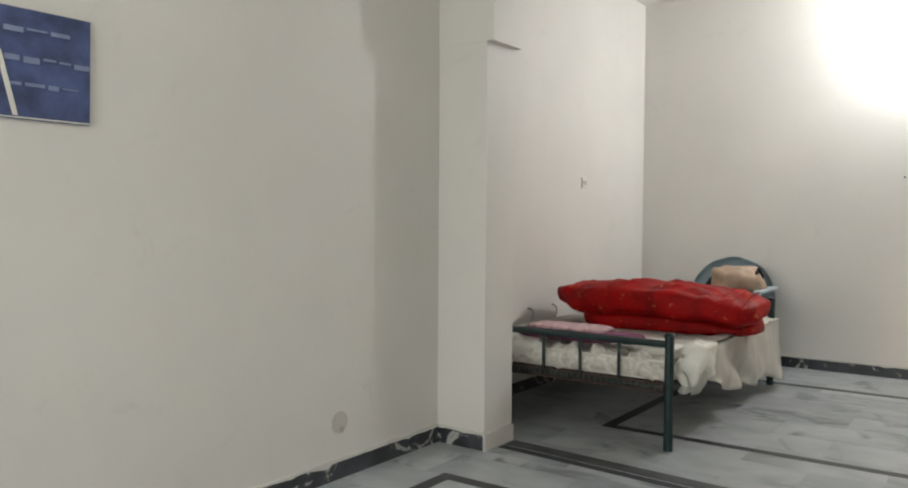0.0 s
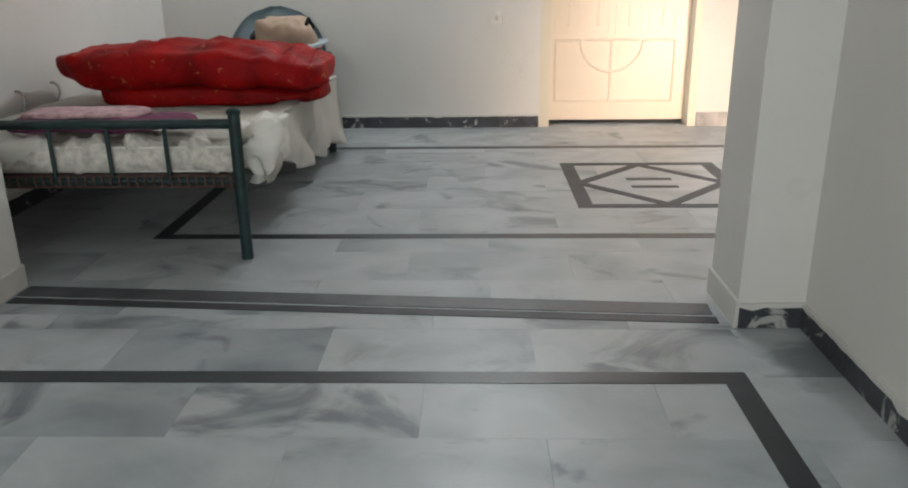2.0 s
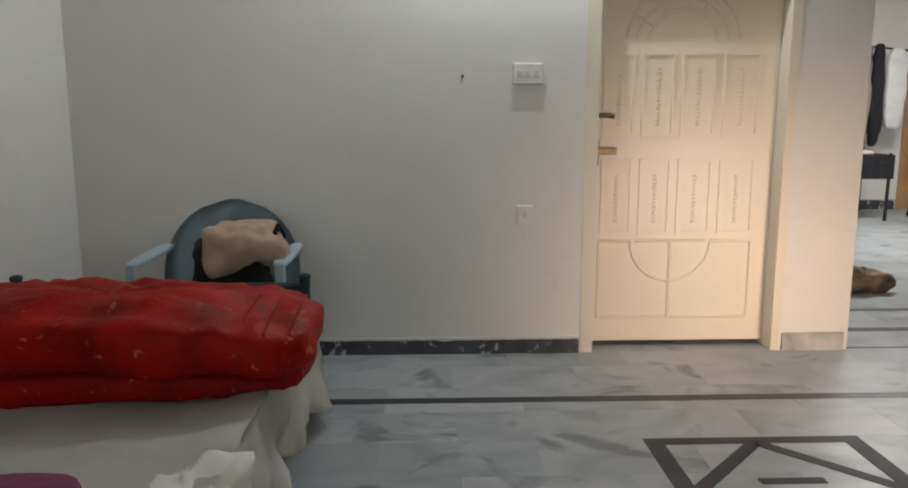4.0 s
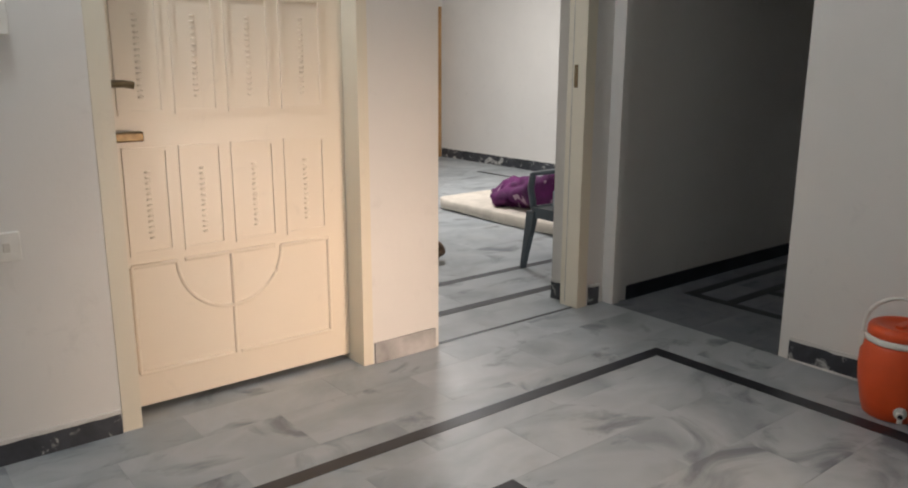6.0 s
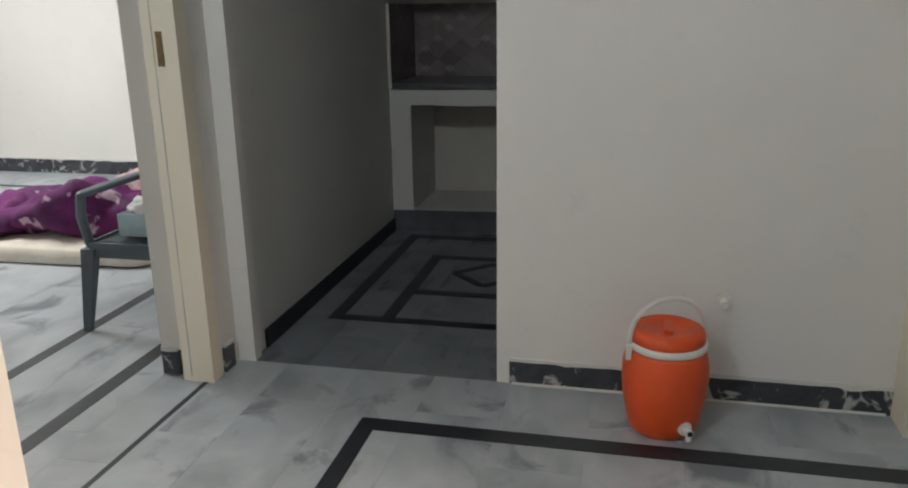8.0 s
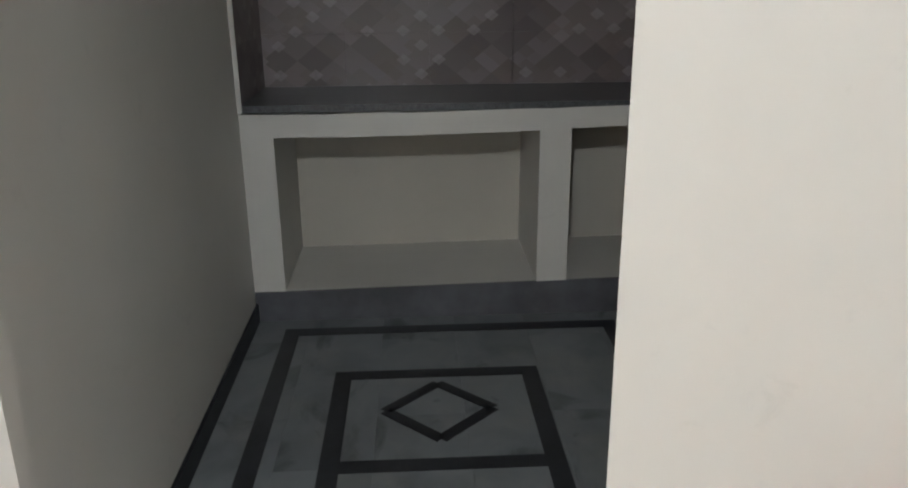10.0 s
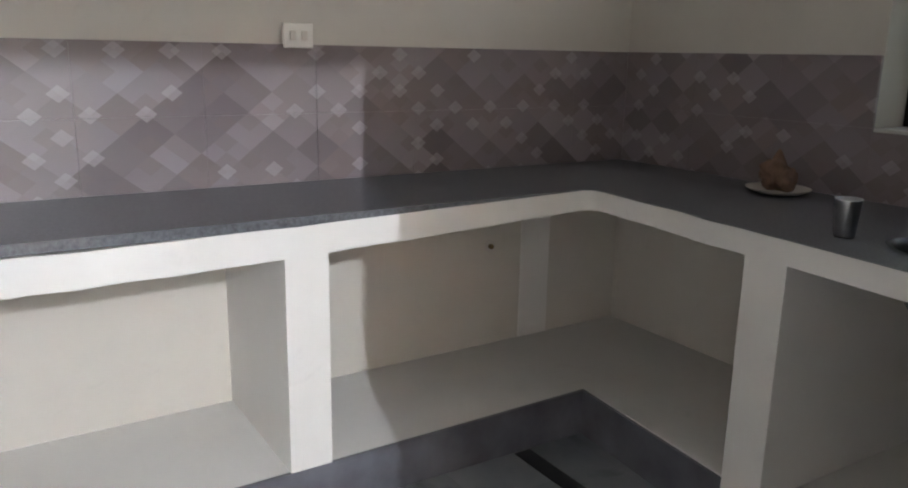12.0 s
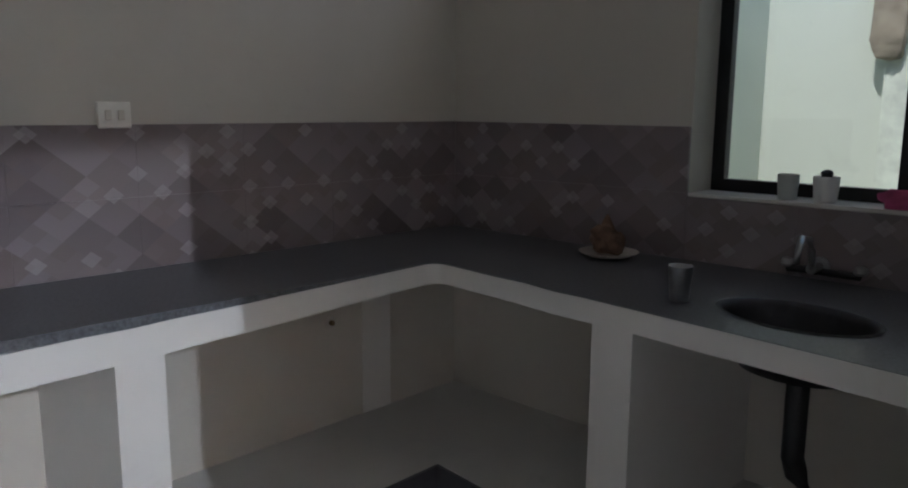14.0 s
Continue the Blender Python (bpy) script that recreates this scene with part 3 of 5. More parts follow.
for y in (5.57, 5.9):
    hook = thing("wall_hook", (-2.21, y, 0.5), "grey metal hook on the wall beside the bed", "hook", "wall hooks")
    part("shank", tube([(-2.212, y, 0.55), (-2.19, y, 0.55), (-2.165, y - 0.01, 0.53), (-2.16, y - 0.02, 0.49), (-2.175, y - 0.03, 0.46)], 0.007, 8), M_STEEL, hook)
nail = tagged(finish("nail", tube([(-0.21, 7.545, 1.475), (-0.21, 7.515, 1.48)], 0.005, 8), M_BLACK_PL), "small dark nail in the cream wall", "nail")

lamp = thing("wall_lamp", (0.1, YN, 2.68), "white bulb on a short arm high on the cream wall", "lamp")
part("base", tube([(0.1, YN, 2.72), (0.1, YN - 0.02, 2.72)], 0.045, 20), M_WHITE_PL, lamp)
part("holder", tube([(0.1, YN - 0.02, 2.72), (0.1, YN - 0.2, 2.76), (0.1, YN - 0.26, 2.74), (0.1, YN - 0.27, 2.70)], 0.014, 12), M_WHITE_PL, lamp)
part("bulb", lathe([(0.014, 0.095), (0.015, 0.085), (0.023, 0.05), (0.024, 0.035), (0.020, 0.014), (0.011, 0.002), (0.003, 0.0)], (0.1, YN - 0.27, 2.605), 24), M_TUBE, lamp, "glowing white bulb", True)

poster = thing("poster", (-1.953, 2.19, 1.47), "dark blue printed poster taped to the cream wall", "poster")
bm = bmesh.new()
grids = []
for back in (0.0, 0.0012):
    grids.append([[bm.verts.new((-1.944 + 0.005 * ((i - 4) / 4) ** 2 * (1 - j / 6) - back, 2.045 + 0.285 * i / 8 + 0.008 * j / 6, 1.463 + 0.33 * j / 6)) for i in range(9)] for j in range(7)])
    for j in range(6):
        for i in range(8):
            g = grids[-1]
            bm.faces.new((g[j][i], g[j][i + 1], g[j + 1][i + 1], g[j + 1][i]))
fronts, rears = ([g[0][i] for i in range(9)] + [g[j][8] for j in range(1, 7)] + [g[6][i] for i in range(7, -1, -1)] + [g[j][0] for j in range(5, 0, -1)] for g in grids)
for k in range(len(fronts)):
    q = (k + 1) % len(fronts)
    bm.faces.new((fronts[k], fronts[q], rears[q], rears[k]))
part("sheet", bm, M_POSTER, poster)
random.seed(5)
for z, n in ((1.56, 4), (1.64, 5), (1.725, 3)):
    y = 2.07
    for k in range(n):
        w = random.uniform(0.03, 0.06)
        part("writing_bar", boxes((-1.944, -1.9405, y, y + w, z + random.uniform(-0.008, 0.008), z + random.uniform(0.010, 0.014))), M_INK, poster)
        y += w + 0.012
part("lower_border", boxes((-1.944, -1.938, 2.05, 2.33, 1.466, 1.470)), M_WHITE_PL, poster)
bm = boxes((-1.944, -1.937, 2.092, 2.106, 1.474, 1.66))
for v in bm.verts:
    v.co.y -= 0.25 * (v.co.z - 1.474)
part("pale_strip", bm, M_WHITE_PL, poster, "pale diagonal strip")
poster.matrix_basis = Matrix.Translation((-1.953, 2.178, 1.455))
M_PATCH = paint("rough_plaster", (0.60, 0.57, 0.53), 0.25)
patch = tagged(finish("plaster_patch", tube([(-1.956, 3.48, 0.25), (-1.9525, 3.48, 0.25)], 0.05, 14), M_PATCH), "rough grey plaster patch round a hole in the wall", "wall patch")
part("hole", tube([(-1.954, 3.49, 0.215), (-1.951, 3.49, 0.215)], 0.015, 10), M_SKIRT_PALE, patch)


# ---- soft things ----
def lump(centre, size, power=4.0, wobble=0.02, scale=5.0, n=40, m=20, seed=0.0, flat=True):
    """A padded body: a squared-off ellipsoid with folds, resting on its flat underside."""
    bm = bmesh.new()
    cx, cy, cz = centre
    sx, sy, sz = (s / 2 for s in size)

    def sp(v, p):
        return math.copysign(abs(v) ** p, v)

    e = 2.0 / power
    rings = []
    for j in range(m + 1):
        b = -math.pi / 2 + math.pi * j / m
        ring = []
        for i in range(n):
            a = math.tau * i / n
            x, y, z = sp(math.cos(b), e) * sp(math.cos(a), e), sp(math.cos(b), e) * sp(math.sin(a), e), sp(math.sin(b), e)
            p = Vector((cx + sx * x, cy + sy * y, cz + sz * z))
            d = noise.noise(p * scale + Vector((seed, seed * 2, 0))) * wobble + noise.noise(p * scale * 2.7 + Vector((seed, 0, seed))) * wobble * 0.5
            p += Vector((x, y, z)) * d
            if flat:
                p.z = max(p.z, cz - sz)
            ring.append(bm.verts.new(p))
        rings.append(ring)
    for one, two in zip(rings, rings[1:]):
        for i in range(n):
            bm.faces.new((one[i], one[(i + 1) % n], two[(i + 1) % n], two[i]))
    bmesh.ops.remove_doubles(bm, verts=bm.verts[:], dist=0.0004)
    return bm


def drape(points_top, drop, n_down, out, wobble, seed):
    """A hanging cloth edge below a line of points: drop(i) gives its length, out(i) how far it stands off."""
    bm = bmesh.new()
    cols = []
    for i, p in enumerate(points_top):
        col = []
        for j in range(n_down + 1):
            f = j / n_down
            q = Vector(p) + Vector((out(i) * f ** 0.7, 0, -drop(i) * f))
            q.x += wobble * f * (noise.noise(Vector((p[1] * 6 + seed, f * 1.5, 0))) + 0.5 * noise.noise(Vector((p[1] * 15 + seed, f * 2, 3))))
            q.y += wobble * 0.5 * f * noise.noise(Vector((p[1] * 9 + seed, f, 7)))
            col.append(bm.verts.new(q))
        cols.append(col)
    for a, b in zip(cols, cols[1:]):
        for j in range(n_down):
            bm.faces.new((a[j], b[j], b[j + 1], a[j + 1]))
    bmesh.ops.solidify(bm, geom=bm.faces[:], thickness=0.006)
    return bm


# ---- the bed in the hall ----
XB0, XB1, YB0, YB1 = -2.14, -0.925, 4.76, 6.74
bed = thing("iron_bed", (-1.53, 5.75, 0), "dark green iron bed with cream bedding in the hall", "bed")
for x, y, top in ((XB1, YB0, 0.575), (XB0, YB0, 0.575), (XB1, YB1, 0.60), (XB0, YB1, 0.60)):
    leg = part("leg", tube([(x, y, 0.0), (x, y, top)], 0.023, 14), M_IRON, bed)
    part("cap", lathe([(0.026, 0), (0.028, 0.008), (0.02, 0.018), (0.004, 0.022)], (x, y, top - 0.002), 14), M_IRON, leg)
part("foot_rail", tube([(XB0, YB0, 0.535), (XB1, YB0, 0.535)], 0.019, 12), M_IRON, bed)
part("lower_foot_rail", tube([(XB0, YB0, 0.315), (XB1, YB0, 0.315)], 0.016, 10), M_IRON, bed)
part("head_rail", tube([(XB0, YB1, 0.56), (XB1, YB1, 0.56)], 0.019, 12), M_IRON, bed)
for x in (XB0, XB1):
    part("side_rail", tube([(x, YB0, 0.315), (x, YB1, 0.315)], 0.018, 10), M_IRON, bed)
for k in range(5):
    x = -1.195 - 0.222 * k
    if x > XB0 + 0.04:
        part("spindle", tube([(x, YB0, 0.315), (x, YB0, 0.53)], 0.009, 8), M_IRON, bed)
part("webbing", boxes((XB0, XB1, YB0 + 0.015, YB1, 0.285, 0.335)), M_WEB, bed, "brown woven webbing")
for k in range(36):
    x = XB0 + 0.03 + k * (XB1 - XB0 - 0.06) / 35
    part("cord", tube([(x, YB0 - 0.018, 0.338), (x, YB0 - 0.021, 0.315), (x, YB0 - 0.012, 0.295)], 0.0045, 6), M_WEB, bed)
mattress = tagged(finish("mattress", lump((-1.53, 5.75, 0.392), (1.2, 1.93, 0.115), 9, 0.012, 6, 56, 18, 2.0), M_PRINT, True), "thin mattress with pale printed cover on the bed", "mattress")
for z in (0.345, 0.438):
    part("piping", tube([(-2.125, 4.80, z), (-0.935, 4.80, z), (-0.935, 6.70, z), (-2.125, 6.70, z)], 0.005, 6, True), M_SHEET, mattress)
sheet = thing("bed_sheet", (-1.53, 5.8, 0.47), "crumpled cream sheet hanging over the bed edge", "bed sheet")
bm = bmesh.new()
NX, NY = 30, 46
grid = []
for j in range(NY + 1):
    row = []
    for i in range(NX + 1):
        x, y = -2.15 + 1.27 * i / NX, 4.83 + 1.95 * j / NY
        z = 0.462 + 0.014 * noise.noise(Vector((x * 5, y * 4, 0))) + 0.008 * noise.noise(Vector((x * 13, y * 11, 4)))
        if x > -0.98:
            z += 0.012 + 0.02 * noise.noise(Vector((x * 3, y * 7, 9)))
        row.append(bm.verts.new((x, y, z)))
    grid.append(row)
for j in range(NY):
    for i in range(NX):
        bm.faces.new((grid[j][i], grid[j][i + 1], grid[j + 1][i + 1], grid[j + 1][i]))
bmesh.ops.solidify(bm, geom=bm.faces[:], thickness=0.01)
part("top_cloth", bm, M_SHEET, sheet, "", True)
N = 60
line = [(-0.885 + 0.012 * noise.noise(Vector((0, k * 0.3, 2))), 4.84 + 1.94 * k / N, 0.468 + 0.02 * noise.noise(Vector((1, k * 0.21, 5)))) for k in range(N + 1)]
part("hanging_edge", drape(line, lambda i: 0.17 + 0.20 * min(1, (i / N) * 1.25) + 0.03 * math.sin(i * 0.37), 14, lambda i: 0.03 + 0.02 * math.sin(i * 0.4), 0.075, 3.0), M_SHEET, sheet, "", True)
for k, x in enumerate((-1.07, -1.31, -1.53, -1.76, -1.98)):
    roll = tagged(finish("folded_cloth", lump((x, 4.87, 0.40 + 0.005 * (k % 2)), (0.215, 0.17, 0.125), 3.4, 0.05, 13, 34, 18, 4.0 + k * 3), M_PRINT if k in (0, 1, 2) else M_SHEET, True), "crumpled pale printed cloth stuffed behind the bed's foot rail", "cloth", "cloths behind the foot rail")
part("crumpled_corner", lump((-0.925, 5.03, 0.405), (0.20, 0.40, 0.20), 2.6, 0.09, 8, 40, 22, 21.0, False), M_SHEET, sheet, "", True)
quilt = thing("quilt", (-1.45, 5.85, 0.5), "folded red satin quilt with gold print on the bed", "quilt")
bm = lump((-1.385, 5.84, 0.635), (1.29, 0.60, 0.195), 4.2, 0.045, 3.6, 80, 30, 1.0, False)
for v in bm.verts:
    # The wall end narrows to a raised tip; the free end droops a little over the bed's edge.
    t = (v.co.x + 2.035) / 1.30
    tip = max(0.0, 1 - t / 0.22)
    v.co.z = 0.645 + (v.co.z - 0.635) * (1 - 0.3 * tip) + 0.012 * tip - 0.02 * max(0.0, (t - 0.8) / 0.2) - 0.012 * math.sin(t * 9)
    v.co.z += 0.006 * math.sin(v.co.x * 62 + 2.5 * v.co.y) * max(0.0, (v.co.z - 0.62) / 0.1)
part("upper_fold", bm, M_QUILT, quilt, "", True)
bm = lump((-1.32, 5.86, 0.513), (1.06, 0.50, 0.10), 5, 0.03, 5, 64, 20, 8.0)
for v in bm.verts:
    t = max(0.0, (v.co.x + 0.98) / 0.2)
    if v.co.y < 5.86 and v.co.z > 0.47:
        v.co.y -= 0.05 * t
        v.co.z -= 0.012 * t
part("lower_fold", bm, M_QUILT, quilt, "", True)
for k in range(6):
    x = -1.25 + 0.075 * k
    part("stitched_seam", tube([(x + 0.08, 5.60, 0.672), (x + 0.085, 5.72, 0.714), (x + 0.085, 5.9, 0.722)], 0.004, 6), M_QUILT, quilt)
pil = thing("folded_cloth", (-1.45, 4.9, 0.52), "folded plum and pink cloth at the foot of the bed", "cloth")
part("plum_layer", lump((-1.50, 4.93, 0.515), (0.72, 0.24, 0.05), 5, 0.015, 6, 50, 14, 6.0), M_PURPLE, pil, "plum cloth", True)
part("pink_layer", lump((-1.58, 4.97, 0.546), (0.5, 0.2, 0.026), 5, 0.012, 6, 44, 12, 9.0), M_PINK, pil, "pink printed cloth", True)


# ---- plastic chairs ----
def plastic_chair(at, turn, material, label, arms=True, group="", wide=1.0):
    """A moulded garden chair with a rounded back; it looks to -y before it is turned."""
    ob = thing("plastic_chair", (0, 0, 0), label, "chair", group)
    w, d, s = 0.27, 0.25, 0.42

    def seat():
        bm = bmesh.new()
        g = [[bm.verts.new((w * (-1 + 2 * i / 10), -d + 2 * d * j / 10, s - 0.02 * math.cos((i - 5) / 10 * math.pi) * math.cos((j - 5) / 12 * math.pi))) for i in range(11)] for j in range(11)]
        for j in range(10):
            for i in range(10):
                bm.faces.new((g[j][i], g[j][i + 1], g[j + 1][i + 1], g[j + 1][i]))
        bmesh.ops.solidify(bm, geom=bm.faces[:], thickness=0.02)
        return bm

    part("seat", seat(), material, ob, "", True)
    part("apron", boxes((-w, w, -d - 0.012, -d, s - 0.07, s), (-w - 0.008, -w + 0.004, -d, d, s - 0.06, s), (w - 0.004, w + 0.008, -d, d, s - 0.06, s)), material, ob)

    def back():
        bm = bmesh.new()
        g = []
        for j in range(13):
            f = j / 12
            half = 0.30 * math.sqrt(max(0.0, 1 - max(0.0, f - 0.25) ** 2 / 0.58)) if f < 1 else 0.04
            g.append([bm.verts.new((half * (-1 + 2 * i / 12), d + 0.02 + 0.10 * f - 0.06 * (abs(i - 6) / 6) ** 2, s - 0.02 + 0.46 * f)) for i in range(13)])
        for j in range(12):
            for i in range(12):
                bm.faces.new((g[j][i], g[j][i + 1], g[j + 1][i + 1], g[j + 1][i]))
        bmesh.ops.solidify(bm, geom=bm.faces[:], thickness=0.016)
        return bm

    part("backrest", back(), material, ob, "", True)
    for x, y in ((-w, -d), (w, -d), (-w, d), (w, d)):
        sx, sy = (1 if x > 0 else -1), (1 if y > 0 else -1)
        bm = bmesh.new()
        lev = [(s - 0.03, 0.0, 0.035), (s * 0.55, 0.018, 0.028), (0.0, 0.045, 0.018)]
        rings = [[bm.verts.new((x + sx * o + dx, y + sy * o * 0.8 + dy, z)) for dx, dy in ((-r, -r * 0.7), (r, -r * 0.7), (r, r * 0.7), (-r, r * 0.7))] for z, o, r in lev]
        for a, b in zip(rings, rings[1:]):
            for k in range(4):
                bm.faces.new((a[k], a[(k + 1) % 4], b[(k + 1) % 4], b[k]))
        bm.faces.new(rings[0])
        bm.faces.new(rings[-1])
        part("leg", bm, material, ob)
    if arms:
        for sx in (-1, 1):
            part("arm", lump((sx * (w + 0.015), 0.02, 0.635), (0.065, 0.56, 0.03), 4, 0.0, 5, 24, 10, 0, False), material, ob, "", True)
            part("arm_post", tube([(sx * (w + 0.012), -d + 0.02, s - 0.02), (sx * (w + 0.02), -d - 0.005, 0.54), (sx * (w + 0.018), -d + 0.01, 0.63)], 0.022, 8), material, ob)
    ob.matrix_basis = Matrix.Translation(at) @ Matrix.Rotation(radians(turn), 4, "Z") @ Matrix.Diagonal((wide, 1, 1, 1))
    return ob


plastic_chair((-1.37, 7.08, 0), 0, M_BLUE_PL, "pale blue plastic chair standing behind the bed", wide=1.12)
bag = thing("bag", (-1.3, 7.0, 0.42), "tan bag with a black strap on the blue chair", "bag")
part("body", lump((-1.30, 7.02, 0.575), (0.36, 0.22, 0.32), 3.4, 0.05, 7, 36, 20, 3.0), M_BLACK_CL, bag, "black printed cloth", True)
part("flap", lump((-1.23, 6.95, 0.70), (0.34, 0.25, 0.20), 3.2, 0.06, 6, 36, 18, 5.0, False), M_BROWN_BAG, bag, "tan leather flap", True)
part("strap", tube([(-1.10, 6.9, 0.72), (-1.06, 6.92, 0.80), (-1.05, 6.98, 0.75), (-1.08, 7.02, 0.66)], 0.013, 8), M_BLACK_CL, bag)

# ---- water cooler ----
CX, CY = 2.882, 5.822
cooler = thing("water_cooler", (CX, CY, 0), "orange plastic water cooler with a white handle on the floor", "water cooler")
part("body", lathe([(0.100, 0.0), (0.112, 0.008), (0.124, 0.05), (0.139, 0.13), (0.145, 0.20), (0.143, 0.25), (0.132, 0.292), (0.126, 0.306)], (CX, CY, 0), 48), M_ORANGE, cooler, "", True)
part("rim_band", lathe([(0.124, 0.304), (0.131, 0.305), (0.133, 0.311), (0.132, 0.324), (0.126, 0.329)], (CX, CY, 0), 48), M_WHITE_PL, cooler, "white rim band", True)
lid = part("lid", lathe([(0.121, 0.326), (0.125, 0.330), (0.125, 0.352), (0.119, 0.366), (0.108, 0.372), (0.088, 0.371), (0.080, 0.364), (0.02, 0.363)], (CX, CY, 0), 48), M_ORANGE, cooler, "", True)
part("lid_grip", soft_box(CX - 0.05, CX + 0.05, CY - 0.014, CY + 0.014, 0.360, 0.376, 0.005), M_ORANGE, lid)
# The handle stands askew: one end to the front, the other behind the lid.
ENDS = ((CX - 0.060, CY + 0.124), (CX + 0.060, CY - 0.124))
part("handle", tube([(CX - 0.060 * math.cos(a) - 0.03 * math.sin(a), CY + 0.124 * math.cos(a), 0.315 + 0.165 * math.sin(a) ** 0.8) for a in [math.pi * k / 24 for k in range(25)]], 0.0085, 8), M_WHITE_PL, cooler, "white plastic carrying handle", True)
for hx, hy in ENDS:
    part("handle_end", soft_box(hx - 0.012, hx + 0.012, hy - 0.010, hy + 0.010, 0.268, 0.325, 0.005), M_WHITE_PL, cooler)
tap = part("tap", tube([(CX - 0.095, CY - 0.062, 0.055), (CX - 0.142, CY - 0.083, 0.055)], 0.014, 12), M_WHITE_PL, cooler, "white plastic tap")
part("tap_collar", tube([(CX - 0.098, CY - 0.064, 0.055), (CX - 0.112, CY - 0.070, 0.055)], 0.024, 14), M_WHITE_PL, tap)
part("spout", tube([(CX - 0.132, CY - 0.079, 0.055), (CX - 0.136, CY - 0.080, 0.026)], 0.010, 10), M_WHITE_PL, tap)
part("tap_lever", soft_box(CX - 0.134, CX - 0.116, CY - 0.086, CY - 0.066, 0.066, 0.082, 0.003), M_WHITE_PL, tap)
part("tap_opening", tube([(CX - 0.142, CY - 0.083, 0.055), (CX - 0.145, CY - 0.084, 0.055)], 0.009, 10), M_BLACK_PL, tap)


# ---- the room beyond the north doorway ----
mat1 = thing("floor_mattress", (4.8, 9.4, 0), "thin pale mattress lying on the marble floor", "mattress")
part("pad", lump((4.68, 9.55, 0.055), (1.15, 1.9, 0.11), 8, 0.012, 4, 50, 14, 2.0), M_FOAM, mat1, "", True)
pb = thing("plush_blanket", (4.8, 9.3, 0.1), "heaped purple plush blanket with pale flowers on the mattress", "blanket")
part("rumpled_end", lump((4.55, 9.30, 0.245), (0.62, 1.05, 0.28), 2.3, 0.13, 3.2, 60, 30, 5.0), M_PLUSH, pb, "", True)
part("fold", lump((4.45, 9.72, 0.19), (0.45, 0.5, 0.19), 2.4, 0.09, 5, 44, 22, 11.0), M_PLUSH, pb, "", True)
part("lining", lump((4.82, 9.0, 0.27), (0.4, 0.6, 0.22), 2.6, 0.08, 4, 40, 20, 17.0), M_PINK, pb, "pale pink lining", True)
chair2 = plastic_chair((3.56, 8.06, 0), -90, M_GREY_PL, "slate grey plastic armchair in the north room")
bx = thing("storage_box", (3.56, 8.06, 0.42), "pale blue box with papers on the grey chair", "box")
part("carton", soft_box(3.40, 3.70, 7.92, 8.24, 0.425, 0.53, 0.006), M_BLUEBOX, bx)
part("crumpled_paper", lump((3.5, 8.13, 0.55), (0.2, 0.18, 0.05), 2.5, 0.04, 14, 26, 14, 3.0), M_WHITECL, bx)
bun = thing("rolled_blanket", (2.55, 8.75, 0), "brown patterned blanket bundled on the floor", "blanket")
part("roll", lump((2.66, 8.95, 0.085), (0.66, 0.32, 0.17), 2.6, 0.06, 6, 50, 22, 2.0), M_BLANKET, bun, "", True)
part("upper_roll", lump((2.44, 9.05, 0.19), (0.42, 0.3, 0.15), 2.6, 0.06, 7, 40, 20, 6.0), M_BLANKET, bun, "", True)
bench = thing("metal_bench", (4.3, 12.9, 0), "black iron bench with a cloth on top by the far wall", "bench")
for x in (3.5, 5.02):
    for y in (12.5, 13.4):
        part("leg", tube([(x, y, 0), (x + 0.01, y, 0.8)], 0.02, 8), M_BLACK_PL, bench)
part("frame", boxes((3.45, 5.06, 12.46, 13.44, 0.50, 0.78)), M_BLACK_CL, bench)
part("top_cloth", lump((4.2, 12.95, 0.795), (1.4, 0.9, 0.04), 6, 0.02, 7, 40, 10, 4.0), M_FOAM, bench, "", True)
carton = tagged(finish("cardboard_box", soft_box(4.62, 4.98, 13.2, 13.5, 0, 0.28, 0.006), M_CARD), "brown cardboard box on the floor under the bench", "box")
rack = thing("clothes_rack", (4.7, 13.5, 0), "dark red wooden wall shelf hung with clothes", "clothes rack")
part("shelf_board", soft_box(3.6, 4.9, 13.25, 13.6, 1.66, 1.98, 0.008), M_REDWOOD, rack)
part("hanging_rail", tube([(3.6, 13.3, 2.1), (4.5, 13.3, 2.12), (5.2, 13.3, 2.06), (5.62, 13.3, 2.02)], 0.012, 8), M_BLACK_PL, rack)
part("post", tube([(5.2, 13.42, 0), (5.2, 13.42, 2.06)], 0.02, 8), M_BLACK_PL, rack)
for nm, mt, x, w, z0, z1, lb in (("coat", M_OLIVE, 4.86, 0.18, 0.86, 1.72, "olive brown coat hanging on the rack"), ("shirt", M_KHAKI, 5.03, 0.2, 0.84, 1.95, "khaki shirt hanging on the rack"), ("trousers", M_BLACK_CL, 5.22, 0.16, 0.84, 2.1, "black trousers hanging on the rack"), ("scarf", M_WHITECL, 5.45, 0.26, 1.05, 2.06, "white scarf hanging by the rack"), ("jacket", M_BLACK_CL, 4.34, 0.18, 0.82, 1.4, "dark blue jacket standing on the bench")):
    tagged(finish(nm, lump((x, 13.26, (z0 + z1) / 2), (w, 0.13, z1 - z0), 3.6, 0.022, 4, 26, 30, x * 3, False), mt, True), lb, nm)
